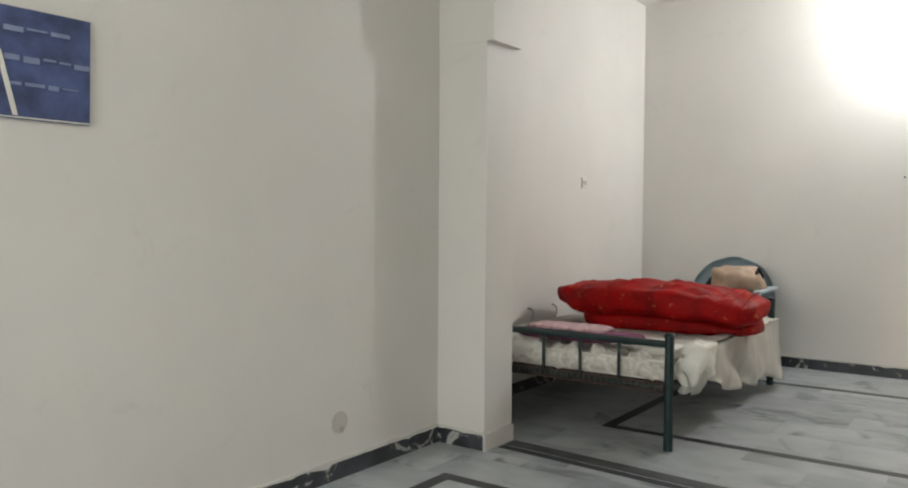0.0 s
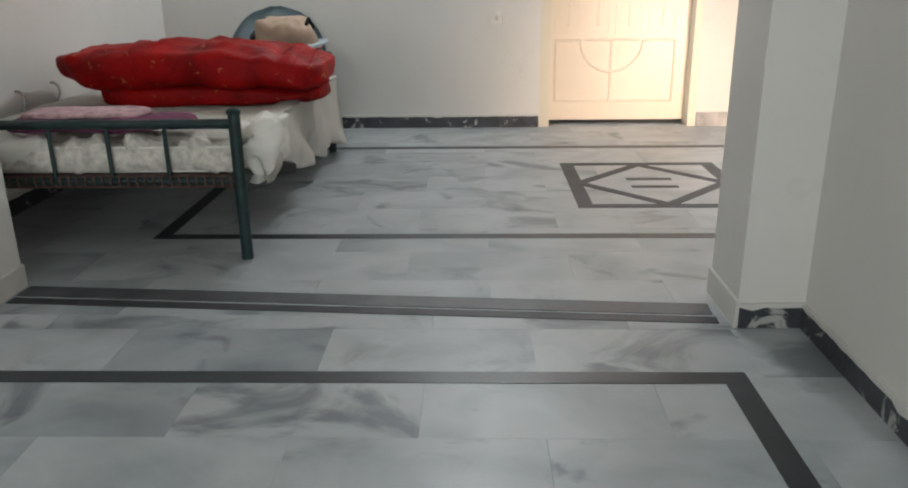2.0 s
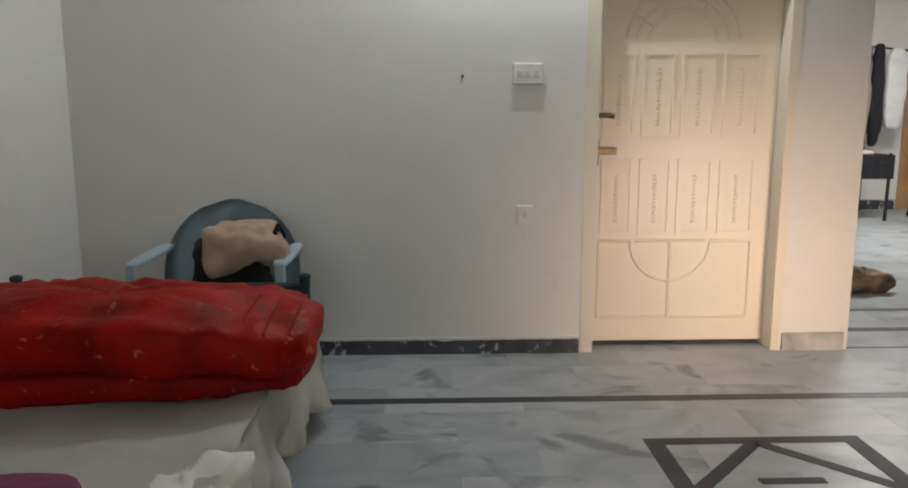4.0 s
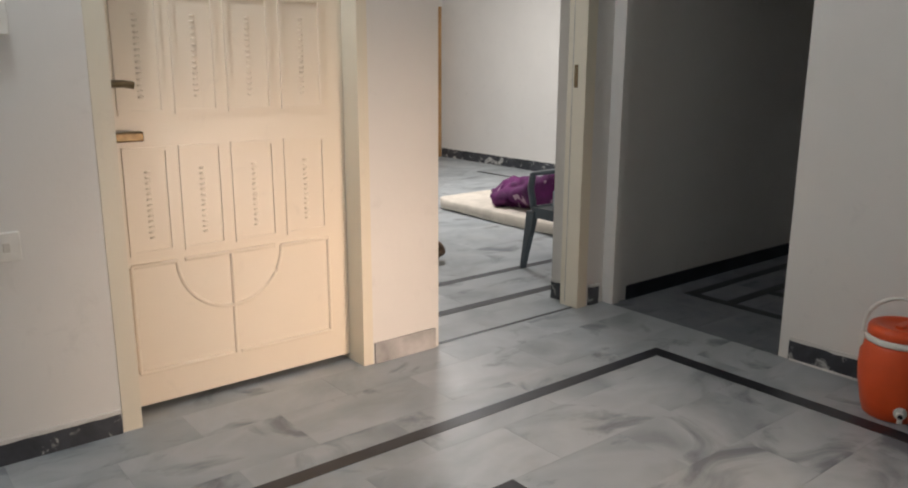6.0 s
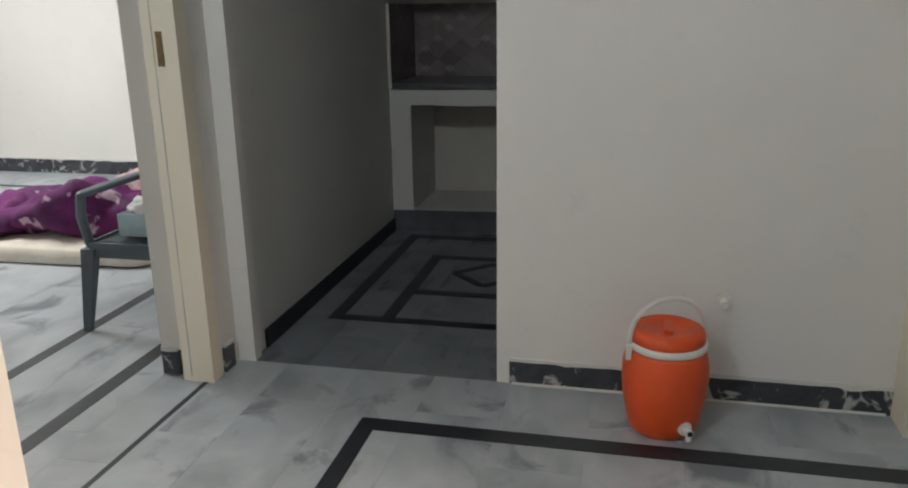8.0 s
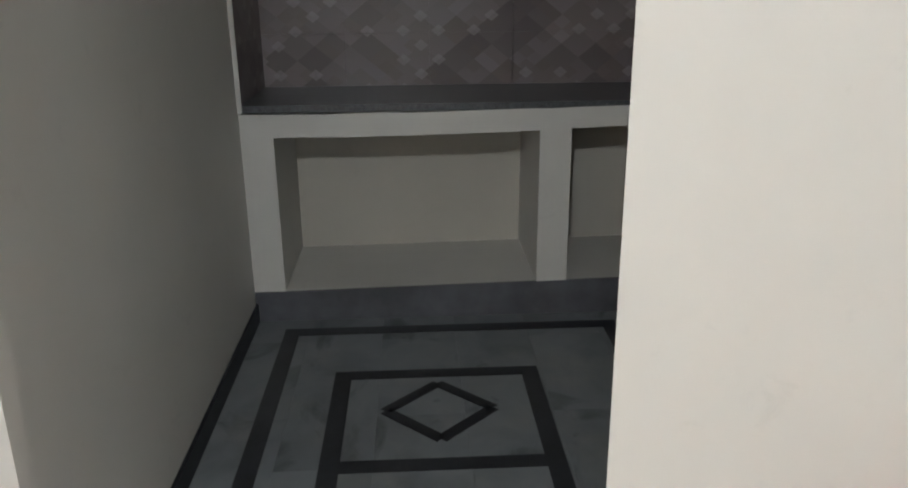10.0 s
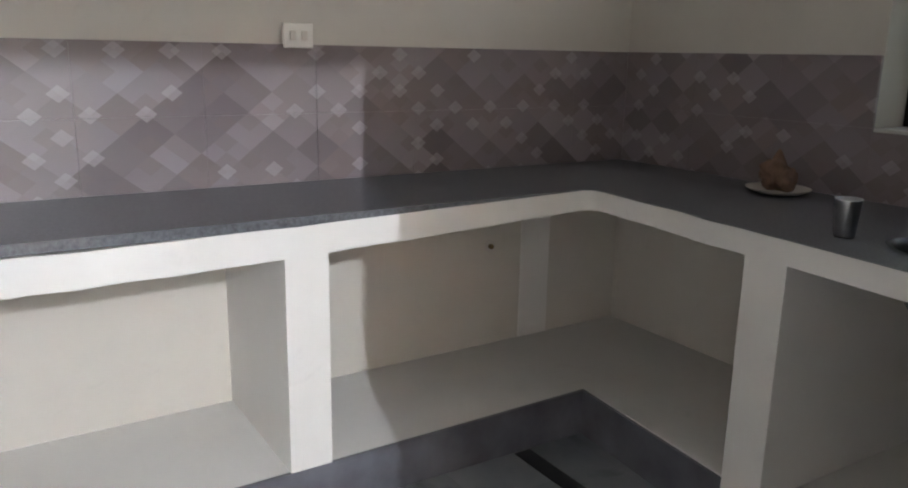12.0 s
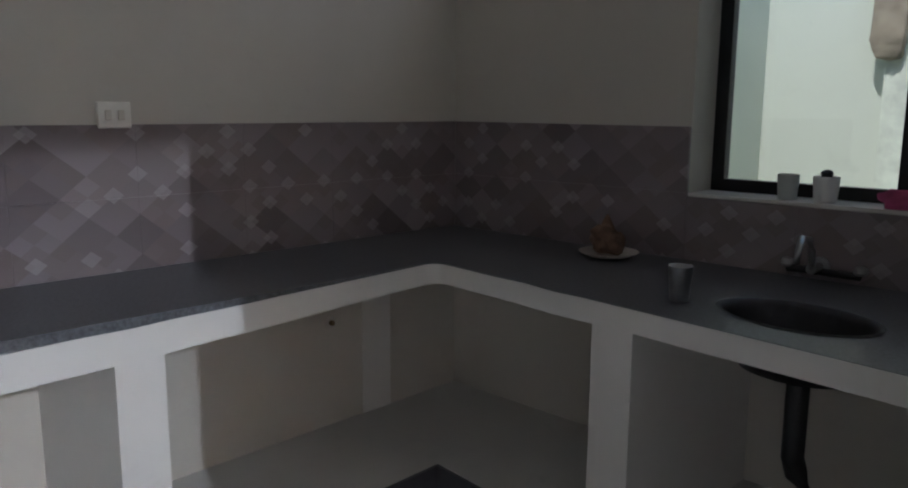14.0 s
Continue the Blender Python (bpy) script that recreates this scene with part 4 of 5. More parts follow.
for k, x in enumerate((5.5, 5.62)):
    shoe = thing("shoe", (x, 12.7, 0), "black shoe on the floor by the wooden door", "shoe", "pair of shoes")
    part("upper", lump((x, 12.7 + 0.03 * k, 0.055), (0.1, 0.27, 0.09), 2.6, 0.01, 9, 24, 12, k + 1.0), M_BLACK_CL, shoe, "", True)
    part("sole", boxes((x - 0.048, x + 0.048, 12.57 + 0.03 * k, 12.83 + 0.03 * k, 0, 0.018)), M_SKIRT_PALE, shoe)


# ---- the kitchen counter, an L of masonry ----
XE, YS = 5.2, 5.155
KX, KY = 5.81, 4.36
ZT = 0.955
PL = 0.14


def corner_line(x, y, r, x_end, y_end, n=10):
    """The front edge of the L: from the north end, round the inner corner, to the west end."""
    pts = [(x, y_end + (5.6 - y_end) * k / 16) for k in range(17)]
    pts += [(x - r + r * math.cos(-a), y + r + r * math.sin(-a)) for a in [math.pi / 2 * k / n for k in range(n + 1)]]
    return pts + [(x - r + (x_end - x + r) * k / 6, y) for k in range(1, 7)]


def ell(front, back, z0, z1):
    """A slab between a front line and the matching back line."""
    bm = bmesh.new()
    lo_f, hi_f = [bm.verts.new((*p, z0)) for p in front], [bm.verts.new((*p, z1)) for p in front]
    lo_b, hi_b = [bm.verts.new((*p, z0)) for p in back], [bm.verts.new((*p, z1)) for p in back]
    for k in range(len(front) - 1):
        bm.faces.new((hi_f[k], hi_f[k + 1], hi_b[k + 1], hi_b[k]))
        bm.faces.new((lo_f[k], lo_b[k], lo_b[k + 1], lo_f[k + 1]))
        bm.faces.new((lo_f[k], lo_f[k + 1], hi_f[k + 1], hi_f[k]))
        bm.faces.new((lo_b[k], hi_b[k], hi_b[k + 1], lo_b[k + 1]))
    for k in (0, -1):
        bm.faces.new((lo_f[k], hi_f[k], hi_b[k], lo_b[k]))
    return bm


def skew(bm):
    """The front of the south run is out of square: it lies further back at the inner corner."""
    for v in bm.verts:
        if v.co.y < 5.5 and v.co.x < XE + 0.02:
            v.co.y += (5.075 + 0.1 * (XE - v.co.x) - YS) * min(1.0, max(0.0, (v.co.y - KY) / (YS - KY)))
    return bm


def climb(bm, low=0.0, high=0.0, split=0.5):
    """The masonry is out of level: edges below and above the split height rise towards the inner corner."""
    for v in bm.verts:
        f = min(1.0, max(0.0, (7.35 - v.co.y) / 2.1)) ** 2.3
        v.co.z += f * (high if v.co.z > split else low)
    return bm


def backs(front):
    return [(KX, y) if y > 5.5 else (x, KY) if x < XE - 0.15 else (KX, KY) for x, y in front]


# The part of the worktop that holds the sink is a ring with an oval hole.
SX, SY, SA, SB = 3.99, 4.885, 0.21, 0.14
XW = 4.38
counter = thing("kitchen_counter", (5.5, 4.7, 0), "white masonry kitchen counter in an L with open niches", "counter")
front = corner_line(XE, YS, 0.06, XW, 7.48)
bm = climb(ell(front, backs(front), 0.82, 0.918), 0.062, 0.034, 0.87)
for v in bm.verts:
    if v.co.x < KX:
        v.co.z += 0.005 * noise.noise(v.co * 6)
part("fascia", skew(bm), M_RAISED, counter)
part("fascia", skew(ell([(XW, YS), (3.268, YS)], [(XW, YS - 0.12), (3.268, YS - 0.12)], 0.886, 0.953)), M_RAISED, counter)
part("slab_edge", skew(boxes((3.268, XW, KY, KY + 0.2, 0.89, 0.93), (3.268, 3.74, KY + 0.2, YS - 0.12, 0.89, 0.93), (4.25, XW, KY + 0.2, YS - 0.12, 0.89, 0.93))), M_RAISED, counter)
part("column", climb(boxes((XE, KX, 7.345, 7.48, PL, 0.825)), 0.03, 0.06), M_RAISED, counter)
part("column", climb(boxes((XE, KX, 6.10, 6.235, PL, 0.825)), 0.03, 0.06), M_RAISED, counter)
part("column", skew(boxes((4.335, 4.48, KY, YS - 0.002, PL, 0.89))), M_RAISED, counter)
part("raised_base", climb(skew(boxes((XE + 0.01, KX, KY, 7.48, 0.002, PL), (3.268, XE + 0.01, KY, YS - 0.02, 0.002, PL))), 0.0, 0.04, 0.1), M_RAISED, counter)
part("base_facing", climb(skew(boxes((XE - 0.003, XE + 0.01, YS - 0.02, 7.48, 0.0, PL - 0.004), (3.268, XE - 0.003, YS - 0.02, YS - 0.007, 0.0, PL - 0.004))), 0.0, 0.04, 0.1), plain("grey_marble_facing", (0.10, 0.102, 0.118), 0.4, 0, 0.35, 5), counter, "grey marble facing")

worktop = tagged(finish("worktop", skew(ell(corner_line(XE + 0.004, YS - 0.004, 0.06, XW, 7.48), backs(corner_line(XE + 0.004, YS - 0.004, 0.06, XW, 7.48)), 0.925, ZT)), M_GRANITE), "dark grey granite worktop in an L on the counter", "worktop")
bm = bmesh.new()
N = 48
rim, out = [], []
for k in range(N):
    a = math.tau * k / N
    c, s = math.cos(a), math.sin(a)
    rim.append((SX + SA * c, SY + SB * s))
    t = min((XW - SX if c > 0 else SX - 3.268) / max(abs(c), 1e-6), (YS - 0.004 - SY if s > 0 else SY - KY) / max(abs(s), 1e-6))
    out.append((SX + t * c, SY + t * s))
for z, flip in ((ZT, False), (0.932, True)):
    r1, r2 = [bm.verts.new((*p, z)) for p in rim], [bm.verts.new((*p, z)) for p in out]
    for k in range(N):
        bm.faces.new((r1[k], r1[(k + 1) % N], r2[(k + 1) % N], r2[k]))
    if not flip:
        top_r, top_o = r1, r2
    else:
        for k in range(N):
            bm.faces.new((top_r[k], top_r[(k + 1) % N], r1[(k + 1) % N], r1[k]))
            bm.faces.new((top_o[k], top_o[(k + 1) % N], r2[(k + 1) % N], r2[k]))
for x, y in ((XW, YS - 0.004), (XW, KY), (3.268, YS - 0.004), (3.268, KY)):
    # Close each corner between the two outer points on either side of it.
    a = math.atan2(y - SY, x - SX) % math.tau
    for z in (ZT, 0.932):
        k = next(i for i in range(N) if math.atan2(out[i][1] - SY, out[i][0] - SX) % math.tau <= a + 1e-6 and (i == N - 1 or math.atan2(out[i + 1][1] - SY, out[i + 1][0] - SX) % math.tau > a))
        bm.faces.new([bm.verts.new((px, py, z)) for px, py in (out[k], (x, y), out[(k + 1) % N])])
    for p, q in ((out[k], (x, y)), ((x, y), out[(k + 1) % N])):
        bm.faces.new([bm.verts.new(c) for c in ((*p, 0.932), (*q, 0.932), (*q, ZT), (*p, ZT))])
bmesh.ops.remove_doubles(bm, verts=bm.verts[:], dist=1e-5)
part("sink_surround", skew(bm), M_GRANITE, worktop)
sink = thing("sink", (SX, SY, 0.78), "oval steel sink set in the worktop, its bowl darkened for shade", "sink")
bm = bmesh.new()
prof = [(1.06, ZT + 0.004), (1.0, ZT + 0.003), (0.95, ZT - 0.02), (0.88, 0.86), (0.70, 0.80), (0.3, 0.785), (0.08, 0.782)]
rings = [[bm.verts.new((SX + SA * r * math.cos(math.tau * k / N), SY + SB * r * math.sin(math.tau * k / N), z)) for k in range(N)] for r, z in prof]
for a, b in zip(rings, rings[1:]):
    for k in range(N):
        bm.faces.new((a[k], a[(k + 1) % N], b[(k + 1) % N], b[k]))
bm.faces.new(rings[-1])
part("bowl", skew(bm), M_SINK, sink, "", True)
part("strainer", lathe([(0.035, 0.783), (0.036, 0.787), (0.02, 0.789), (0.004, 0.787)], (SX + 0.04, SY + 0.02, 0), 20), M_STEEL, sink)
pipe = thing("drain_pipe", (4.03, 4.9, 0.15), "black plastic drain pipe bending down under the sink", "pipe")
part("flange", lathe([(0.05, 0.875), (0.055, 0.865), (0.045, 0.83), (0.035, 0.80)], (3.955, 4.95, 0), 20), M_BLACK_PL, pipe)
part("hose", tube([(3.955, 4.95, 0.84), (3.955, 4.95, 0.70), (3.955, 4.95, 0.58), (3.945, 4.94, 0.53), (3.90, 4.92, 0.45), (3.82, 4.89, 0.35), (3.70, 4.85, 0.22), (3.64, 4.82, PL)], 0.030, 12), M_BLACK_PL, pipe, "", True)

stub = thing("pipe_stub", (KX, 5.098, 0.616), "short dark pipe stub in the back of the counter niche", "pipe")
part("socket", tube([(KX, 5.098, 0.616), (KX - 0.02, 5.098, 0.616)], 0.011, 12), M_BRASS, stub)
part("ring", tube([(KX - 0.001, 5.098, 0.616), (KX - 0.006, 5.098, 0.616)], 0.026, 14), M_PATCH, stub)
# A strip of newer plaster where the pipe was let into the niche's back.
chase = structure("trim", soft_box(KX - 0.005, KX + 0.01, 4.77, 4.93, PL + 0.03, 0.86, 0.004), M_RAISED, "paler plaster strip in the niche")

# ---- things on the worktop and the sill ----
PX, PY = 4.83, 4.54
plate = thing("plate", (PX, PY, ZT), "pale plate with a small ochre heap on the worktop", "plate")
part("dish", lathe([(0.05, 0.0), (0.07, 0.004), (0.105, 0.018), (0.112, 0.024), (0.104, 0.022), (0.06, 0.009)], (PX, PY, ZT), 32), M_PLATE, plate, "", True)
part("mound", lump((PX + 0.01, PY, ZT + 0.062), (0.12, 0.11, 0.11), 2.1, 0.03, 18, 30, 18, 4.0), M_FOOD, plate, "ochre heap", True)
part("cone", lathe([(0.035, 0), (0.03, 0.03), (0.012, 0.07), (0.003, 0.085)], (PX + 0.01, PY, ZT + 0.075), 16), M_FOOD, plate, "", True)
GX, GY = 4.30, 4.975
cup = thing("tumbler", (GX, GY, ZT), "small shiny steel tumbler on the worktop", "tumbler")
part("wall", lathe([(0.026, 0.0), (0.028, 0.004), (0.035, 0.10), (0.036, 0.105), (0.033, 0.104), (0.026, 0.012)], (GX, GY, ZT), 24), M_STEEL, cup, "", True)
fx = 4.125
faucet = thing("wall_faucet", (fx, KY, 1.09), "chrome swan-neck tap on the tiled wall over the sink", "tap")
part("rose", tube([(fx, KY + 0.012, 1.0), (fx, KY + 0.03, 1.0)], 0.03, 16), M_STEEL, faucet)
part("body", tube([(fx, KY + 0.03, 1.0), (fx, KY + 0.10, 1.0)], 0.016, 10), M_STEEL, faucet)
part("neck", tube([(fx, KY + 0.09, 1.0), (fx, KY + 0.10, 1.06), (fx, KY + 0.13, 1.10), (fx, KY + 0.19, 1.11), (fx - 0.01, KY + 0.24, 1.08), (fx - 0.01, KY + 0.25, 1.04)], 0.011, 10), M_STEEL, faucet, "", True)
part("cross_bar", tube([(fx - 0.13, KY + 0.035, 0.985), (fx + 0.10, KY + 0.035, 0.985)], 0.012, 10), M_BLACK_PL, faucet)
for s in (-0.13, 0.10):
    part("valve_handle", lathe([(0.016, 0), (0.022, 0.01), (0.018, 0.025), (0.005, 0.03)], (fx + s, KY + 0.035, 0.99), 14), M_STEEL, faucet)

WIN = structure("window_1", boxes((3.4, 4.615, 4.15, 4.19, 1.195, 1.245), (3.4, 4.615, 4.15, 4.19, 2.15, 2.2), (4.565, 4.615, 4.15, 4.19, 1.245, 2.15), (3.4, 3.455, 4.15, 4.19, 1.245, 2.15)), M_ALU, "black aluminium sliding window, partly open")
part("mullion", boxes((3.925, 3.972, 4.152, 4.188, 1.245, 2.15)), M_ALU, WIN)
pane = part("pane", boxes((3.455, 3.925, 4.166, 4.170, 1.245, 2.15)), M_GLASS_MILK, WIN, "milky plastic-covered pane")
pane.visible_shadow = False
pane = part("pane", boxes((3.972, 4.565, 4.172, 4.176, 1.245, 2.15)), M_GLASS, WIN)
pane.visible_shadow = False
part("window_sill", boxes((3.4, 4.615, 4.19, 4.365, 1.189, 1.200)), M_RAISED, WIN)
for x, w, mt, lb in ((4.28, 0.036, M_CLEAR, "clear plastic cup on the window sill"), (4.155, 0.042, M_WHITECL, "white cup with a dark lid on the window sill")):
    c = thing("cup", (x, 4.30, 1.200), lb, "cup")
    part("beaker", lathe([(w * 0.8, 0.0), (w * 0.85, 0.004), (w, 0.085), (w * 0.96, 0.086), (w * 0.78, 0.008)], (x, 4.30, 1.200), 20), mt, c, "", True)
    if mt is M_WHITECL:
        part("lid_knob", lathe([(0.018, 0.084), (0.02, 0.1), (0.008, 0.108)], (x, 4.30, 1.200), 12), M_BLACK_PL, c)
cl = thing("dish_cloth", (3.9, 4.3, 1.200), "pink dish cloth bundled on the window sill", "cloth")
part("folds", lump((3.90, 4.30, 1.233), (0.2, 0.1, 0.065), 2.4, 0.04, 12, 34, 18, 7.0), plain("magenta_cloth", (0.45, 0.08, 0.20), 0.85, 0, 0.35, 16), cl, "", True)
bagk = thing("plastic_bag", (3.7, 4.29, 1.200), "white and blue plastic bag on the window sill", "bag")
part("body", lump((3.64, 4.29, 1.262), (0.26, 0.1, 0.125), 2.2, 0.05, 9, 34, 20, 9.0), M_WHITECL, bagk, "", True)
part("base", lump((3.60, 4.31, 1.223), (0.3, 0.08, 0.045), 2.6, 0.03, 12, 30, 14, 13.0), plain("dark_blue_bag", (0.03, 0.06, 0.14), 0.4), bagk, "", True)
wall_plate("wall_socket", (KX, 5.945, 1.47), 0.11, 0.085, 0.016, "w", 2, "white double socket over the tiles", "socket")

# Outside the window: a white door leaf, a pipe and a hanging cloth in the light well.
well_door = tagged(finish("metal_door", soft_box(3.55, 4.62, 2.2, 2.26, -0.02, 3.3, 0.01), plain("pale_mint_paint", (0.72, 0.76, 0.66), 0.5)), "pale mint painted metal door across the light well", "door")
part("handle", tube([(4.42, 2.26, 1.0), (4.42, 2.30, 1.02), (4.42, 2.30, 1.14), (4.42, 2.26, 1.16)], 0.01, 8), M_STEEL, well_door)
for name, x, y, z, w, h, mt, label in (
    ("towel", 4.60, 2.295, 2.10, 0.17, 0.66, M_KHAKI, "faded towel hanging on the light well's wall"),
    ("grey_cloth", 4.20, 2.295, 1.86, 0.26, 1.2, plain("faded_grey_cloth", (0.34, 0.35, 0.32), 0.9, 0, 0.3, 9, 0.3), "faded grey cloth hanging on the metal door"),
):
    cloth = tagged(finish(name, lump((x, y, z), (w, 0.07, h), 7.0, 0.025, 7, 44, 26, x, False), mt, True), label, "cloth")
    part("nail", tube([(x, y - 0.06, z + h / 2 - 0.03), (x, y + 0.05, z + h / 2 - 0.02)], 0.005, 8), M_STEEL, cloth)


# ---- pieces: wall tiles ----
def piece_mesh(name, w, d, h, material, bevel=0.0015):
    bm = boxes((0, w, 0, d, -h, 0))
    bmesh.ops.bevel(bm, geom=[e for e in bm.edges if all(v.co.z > -1e-6 for v in e.verts)], offset=bevel, segments=1, affect="EDGES")
    mesh = bpy.data.meshes.new(name)
    bm.to_mesh(mesh)
    bm.free()
    mesh.materials.append(material)
    return mesh


def child(name, mesh, parent, m):
    ob = new(name, mesh)
    ob.parent = parent
    ob.matrix_basis = m
    return ob


SPLASH_E = structure("backsplash_east", boxes((KX - 0.004, KX, KY, 7.48, ZT, 1.435)), M_SKIRT_PALE, "rhomb-printed ceramic tiles over the worktop")
SPLASH_S = structure("backsplash_south", boxes((4.615, KX - 0.004, KY, KY + 0.004, ZT, 1.435), (3.268, 4.615, KY, KY + 0.004, ZT, 1.187)), M_SKIRT_PALE, "rhomb-printed ceramic tiles over the worktop")


def wall_tiles(parent, origin, along, out, length, rows, w):
    """Tiles on a wall: along and out are unit vectors; each row is (bottom, height)."""
    up = Vector((0, 0, 1))
    a, o = Vector(along), Vector(out)
    meshes = {}
    for z, h in rows:
        s = 0.0
        while s < length - 0.005:
            ww = min(w, length - s)
            key = (round(ww, 3), h)
            if key not in meshes:
                meshes[key] = piece_mesh("tile", ww - 0.0006, h - 0.0006, 0.008, M_RHOMB, 0.0006)
            p = Vector(origin) + a * s + up * z + o * 0.012
            m = Matrix((a, up, o)).transposed().to_4x4()
            child("tile", meshes[key], parent, Matrix.Translation(p) @ m)
            s += ww


wall_tiles(SPLASH_E, (KX, 7.48, 0), (0, -1, 0), (-1, 0, 0), 7.48 - KY - 0.012, ((ZT, 0.245), (ZT + 0.245, 0.24)), 0.4)
wall_tiles(SPLASH_S, (KX - 0.012, KY, 0), (-1, 0, 0), (0, 1, 0), KX - 0.012 - 4.615, ((ZT, 0.245), (ZT + 0.245, 0.24)), 0.4)
SPLASH_N = structure("backsplash_north", boxes((5.2, KX - 0.012, 7.476, 7.48, ZT, 1.435)), M_SKIRT_PALE, "rhomb-printed ceramic tiles on the side wall over the worktop")
wall_tiles(SPLASH_N, (5.2, 7.48, 0), (1, 0, 0), (0, -1, 0), KX - 0.014 - 5.2, ((ZT, 0.245), (ZT + 0.245, 0.24)), 0.4)
part("edge_trim", boxes((5.188, 5.2, 7.462, 7.48, ZT - 0.03, 1.44)), M_RAISED, SPLASH_N, "pale plaster edge of the tiles")
wall_tiles(SPLASH_S, (4.615, KY, 0), (-1, 0, 0), (0, 1, 0), 4.615 - 3.268, ((ZT, 0.232),), 0.4)

# ---- pieces: floor slabs and inlaid bands ----
SLABS = {}


def slabs(x0, x1, y0, y1, w, d, stagger=0.5, material=None):
    j, y = 0, y0
    while y < y1 - 0.01:
        dd = min(d, y1 - y)
        x, first = x0, True
        while x < x1 - 0.01:
            ww = min(w * (stagger if first and j % 2 else 1), x1 - x)
            first = False
            key = (material, round(ww, 3), round(dd, 3))
            if key not in SLABS:
                SLABS[key] = piece_mesh("slab", ww - 0.0006, dd - 0.0006, 0.012, material or M_FLOOR, 0.0003)
            child("slab", SLABS[key], FLOOR, Matrix.Translation((x, y, 0)))
            x += ww
        y += dd
        j += 1


def band(x0, x1, y0, y1, material=None, z=0.0016):
    """One inlaid strip of the floor, in lengths of about 0.9 m."""
    longx = x1 - x0 > y1 - y0
    n = max(1, round(max(x1 - x0, y1 - y0) / 0.9))
    for k in range(n):
        if longx:
            b = (x0 + (x1 - x0) * k / n, x0 + (x1 - x0) * (k + 1) / n, y0, y1)
        else:
            b = (x0, x1, y0 + (y1 - y0) * k / n, y0 + (y1 - y0) * (k + 1) / n)
        part("band_strip", boxes((*b, -0.01, z)), material or M_BAND, FLOOR)


def strip(a, b, w, material=None, z=0.0022):
    """A slanting inlaid strip from a to b."""
    a, b = Vector((*a, 0)), Vector((*b, 0))
    side = (b - a).normalized().cross(Vector((0, 0, 1))) * (w / 2)
    bm = bmesh.new()
    lo = [bm.verts.new(p + Vector((0, 0, -0.01))) for p in (a - side, b - side, b + side, a + side)]
    hi = [bm.verts.new(p + Vector((0, 0, z))) for p in (a - side, b - side, b + side, a + side)]
    bm.faces.new(hi)
    for k in range(4):
        bm.faces.new((lo[k], lo[(k + 1) % 4], hi[(k + 1) % 4], hi[k]))
    part("band_strip", bm, material or M_BAND, FLOOR)


slabs(-2.25, 1.2, -1.7, 1.0, 1.2, 0.6)
slabs(-2.02, 1.0, 1.0, 4.21, 0.62, 0.31)
slabs(-2.45, 3.115, 4.21, 7.54, 0.62, 0.31)
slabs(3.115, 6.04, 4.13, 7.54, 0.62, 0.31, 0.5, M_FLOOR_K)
slabs(0.43, 3.22, 7.54, 7.77, 0.62, 0.31)
slabs(1.55, 6.82, 7.77, 13.8, 0.9, 0.6)
slabs(1.2, 3.115, 4.13, 4.21, 0.9, 0.6)
slabs(-0.7, 1.55, 7.77, 8.7, 0.9, 0.6)
# the first room
band(-1.62, 0.725, 3.75, 3.815)
band(0.655, 0.725, -0.6, 3.75)
band(-1.62, -1.555, -0.6, 3.75)
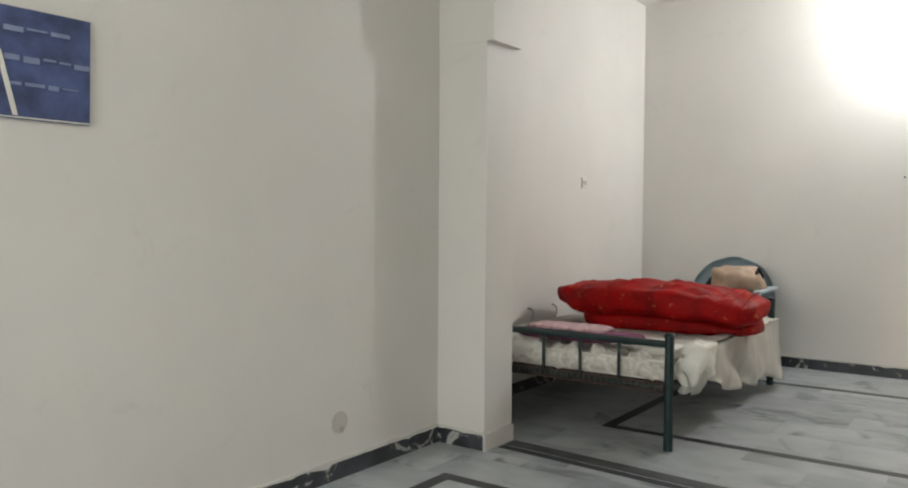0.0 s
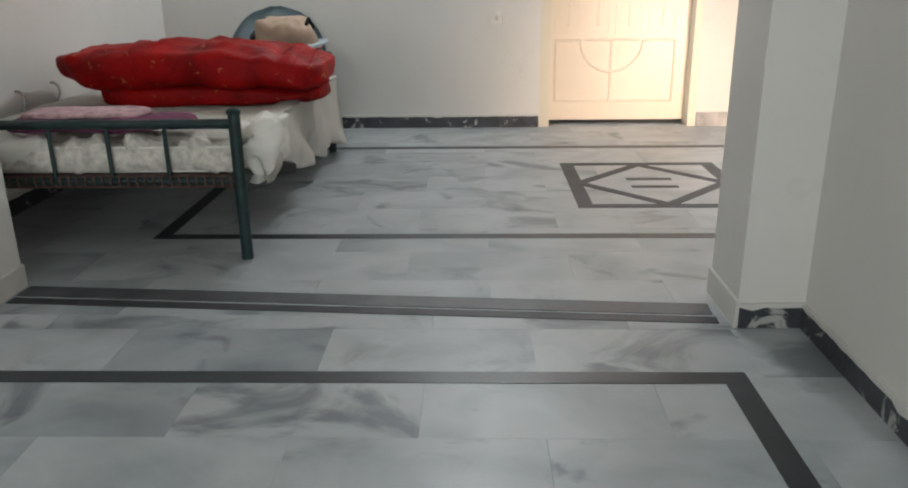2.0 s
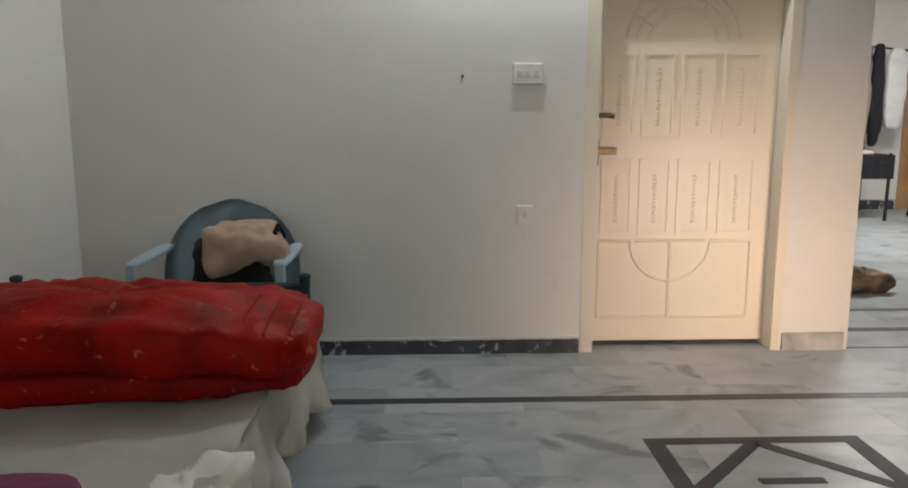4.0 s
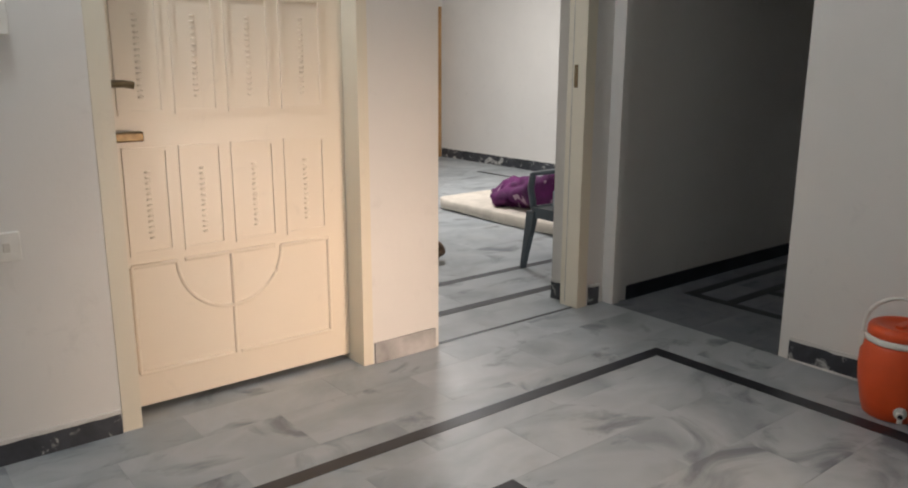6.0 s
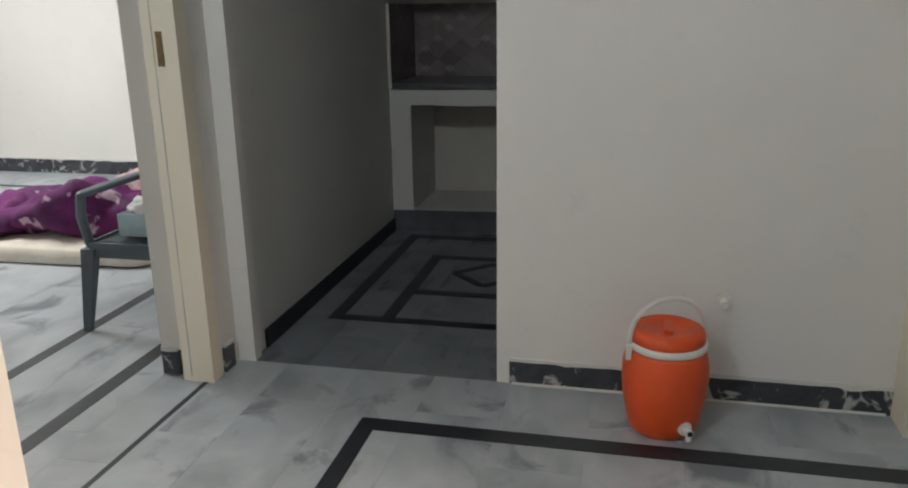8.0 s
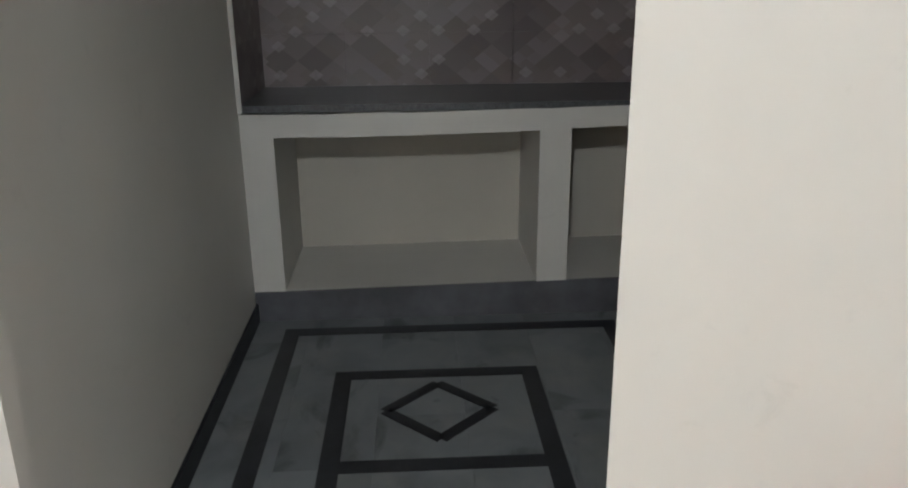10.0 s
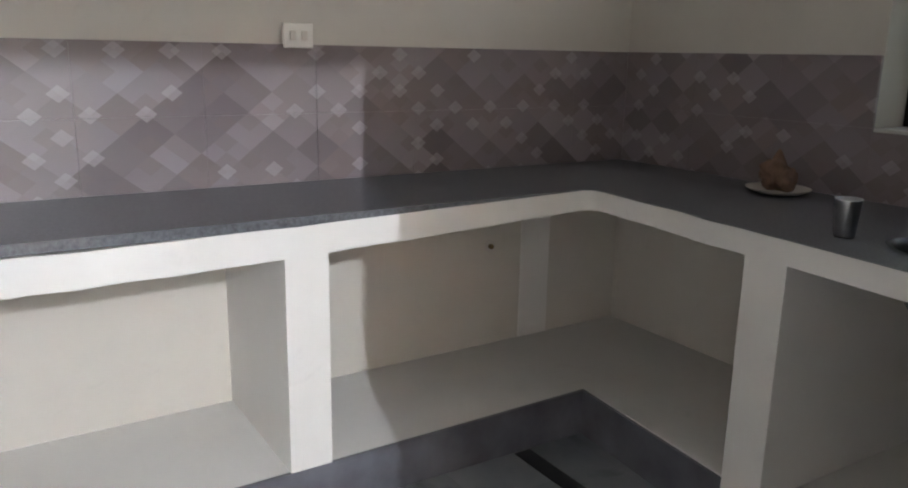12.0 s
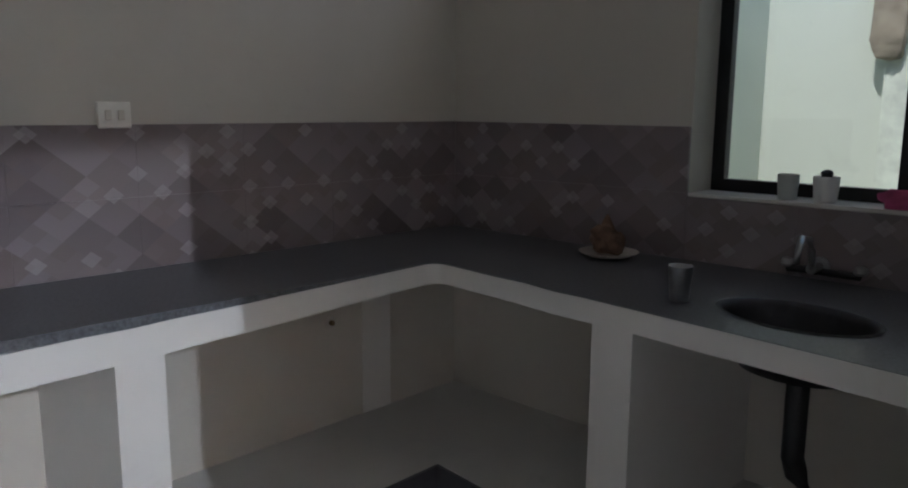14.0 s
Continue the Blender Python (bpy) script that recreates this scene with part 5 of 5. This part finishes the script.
# the threshold between the piers
M_BAND_MID = plain("mid_grey_marble_band", (0.075, 0.077, 0.086), 0.5, 0, 0.35, 7)
for gap, w, mt in ((0.026, 0.05, M_BAND_GREY), (0.112, 0.092, M_BAND_MID)):
    # The strips run slightly askew, in three lengths.
    for k in range(3):
        xa, xb = -1.64 + 0.797 * k, -1.64 + 0.797 * (k + 1)
        strip((xa, 4.173 - 0.068 * (xa - 0.26) + gap), (xb, 4.173 - 0.068 * (xb - 0.26) + gap), w, mt)
# the hall
band(-1.4, 2.74, 5.0, 5.058)
band(-1.4, 2.74, 6.80, 6.865)
band(2.66, 2.74, 5.058, 6.80)
band(-1.4, -1.335, 5.058, 6.80)
# the square with its lozenge
A0, A1, B0, B1 = 0.465, 1.345, 5.45, 6.38
for b in ((A0, A1, B0, B0 + 0.06), (A0, A1, B1 - 0.06, B1), (A0, A0 + 0.075, B0 + 0.06, B1 - 0.06), (A1 - 0.075, A1, B0 + 0.06, B1 - 0.06)):
    part("band_strip", boxes((*b, -0.01, 0.0016)), M_BAND_GREY, FLOOR)
MX, MY = (A0 + A1) / 2, (B0 + B1) / 2
for a, b in (((A0 + 0.06, MY), (MX, B0 + 0.05)), ((MX, B0 + 0.05), (A1 - 0.06, MY)), ((A1 - 0.06, MY), (MX, B1 - 0.05)), ((MX, B1 - 0.05), (A0 + 0.06, MY))):
    strip(a, b, 0.055, M_BAND_GREY)
for y in (MY - 0.10, MY + 0.06):
    part("band_strip", boxes((MX - 0.12, MX + 0.12, y, y + 0.045, -0.01, 0.0016)), M_BAND_GREY, FLOOR)
# the kitchen
for b in ((3.62, 5.105, 7.275, 7.34), (3.62, 5.105, 5.90, 5.965), (3.62, 3.685, 5.965, 7.275), (5.035, 5.105, 5.965, 7.275), (3.685, 4.69, 7.025, 7.09), (3.685, 4.69, 6.31, 6.375), (4.02, 4.085, 6.375, 7.025), (4.625, 4.69, 6.375, 7.025)):
    band(*b)
QX, QY = 4.385, 6.70
for k in range(4):
    a, b = [(QX + 0.19 * math.cos(math.pi / 2 * j), QY + 0.19 * math.sin(math.pi / 2 * j)) for j in (k, k + 1)]
    strip(a, b, 0.045)
band(3.6, 5.19, 5.32, 5.39)
# the north doorway and the room behind it
band(1.92, 2.89, 7.555, 7.575)
band(1.95, 6.0, 7.89, 7.96, M_BAND_GREY)
band(1.95, 6.0, 8.36, 8.42, M_BAND_GREY)
band(6.0, 6.06, 8.36, 12.1, M_BAND_GREY)
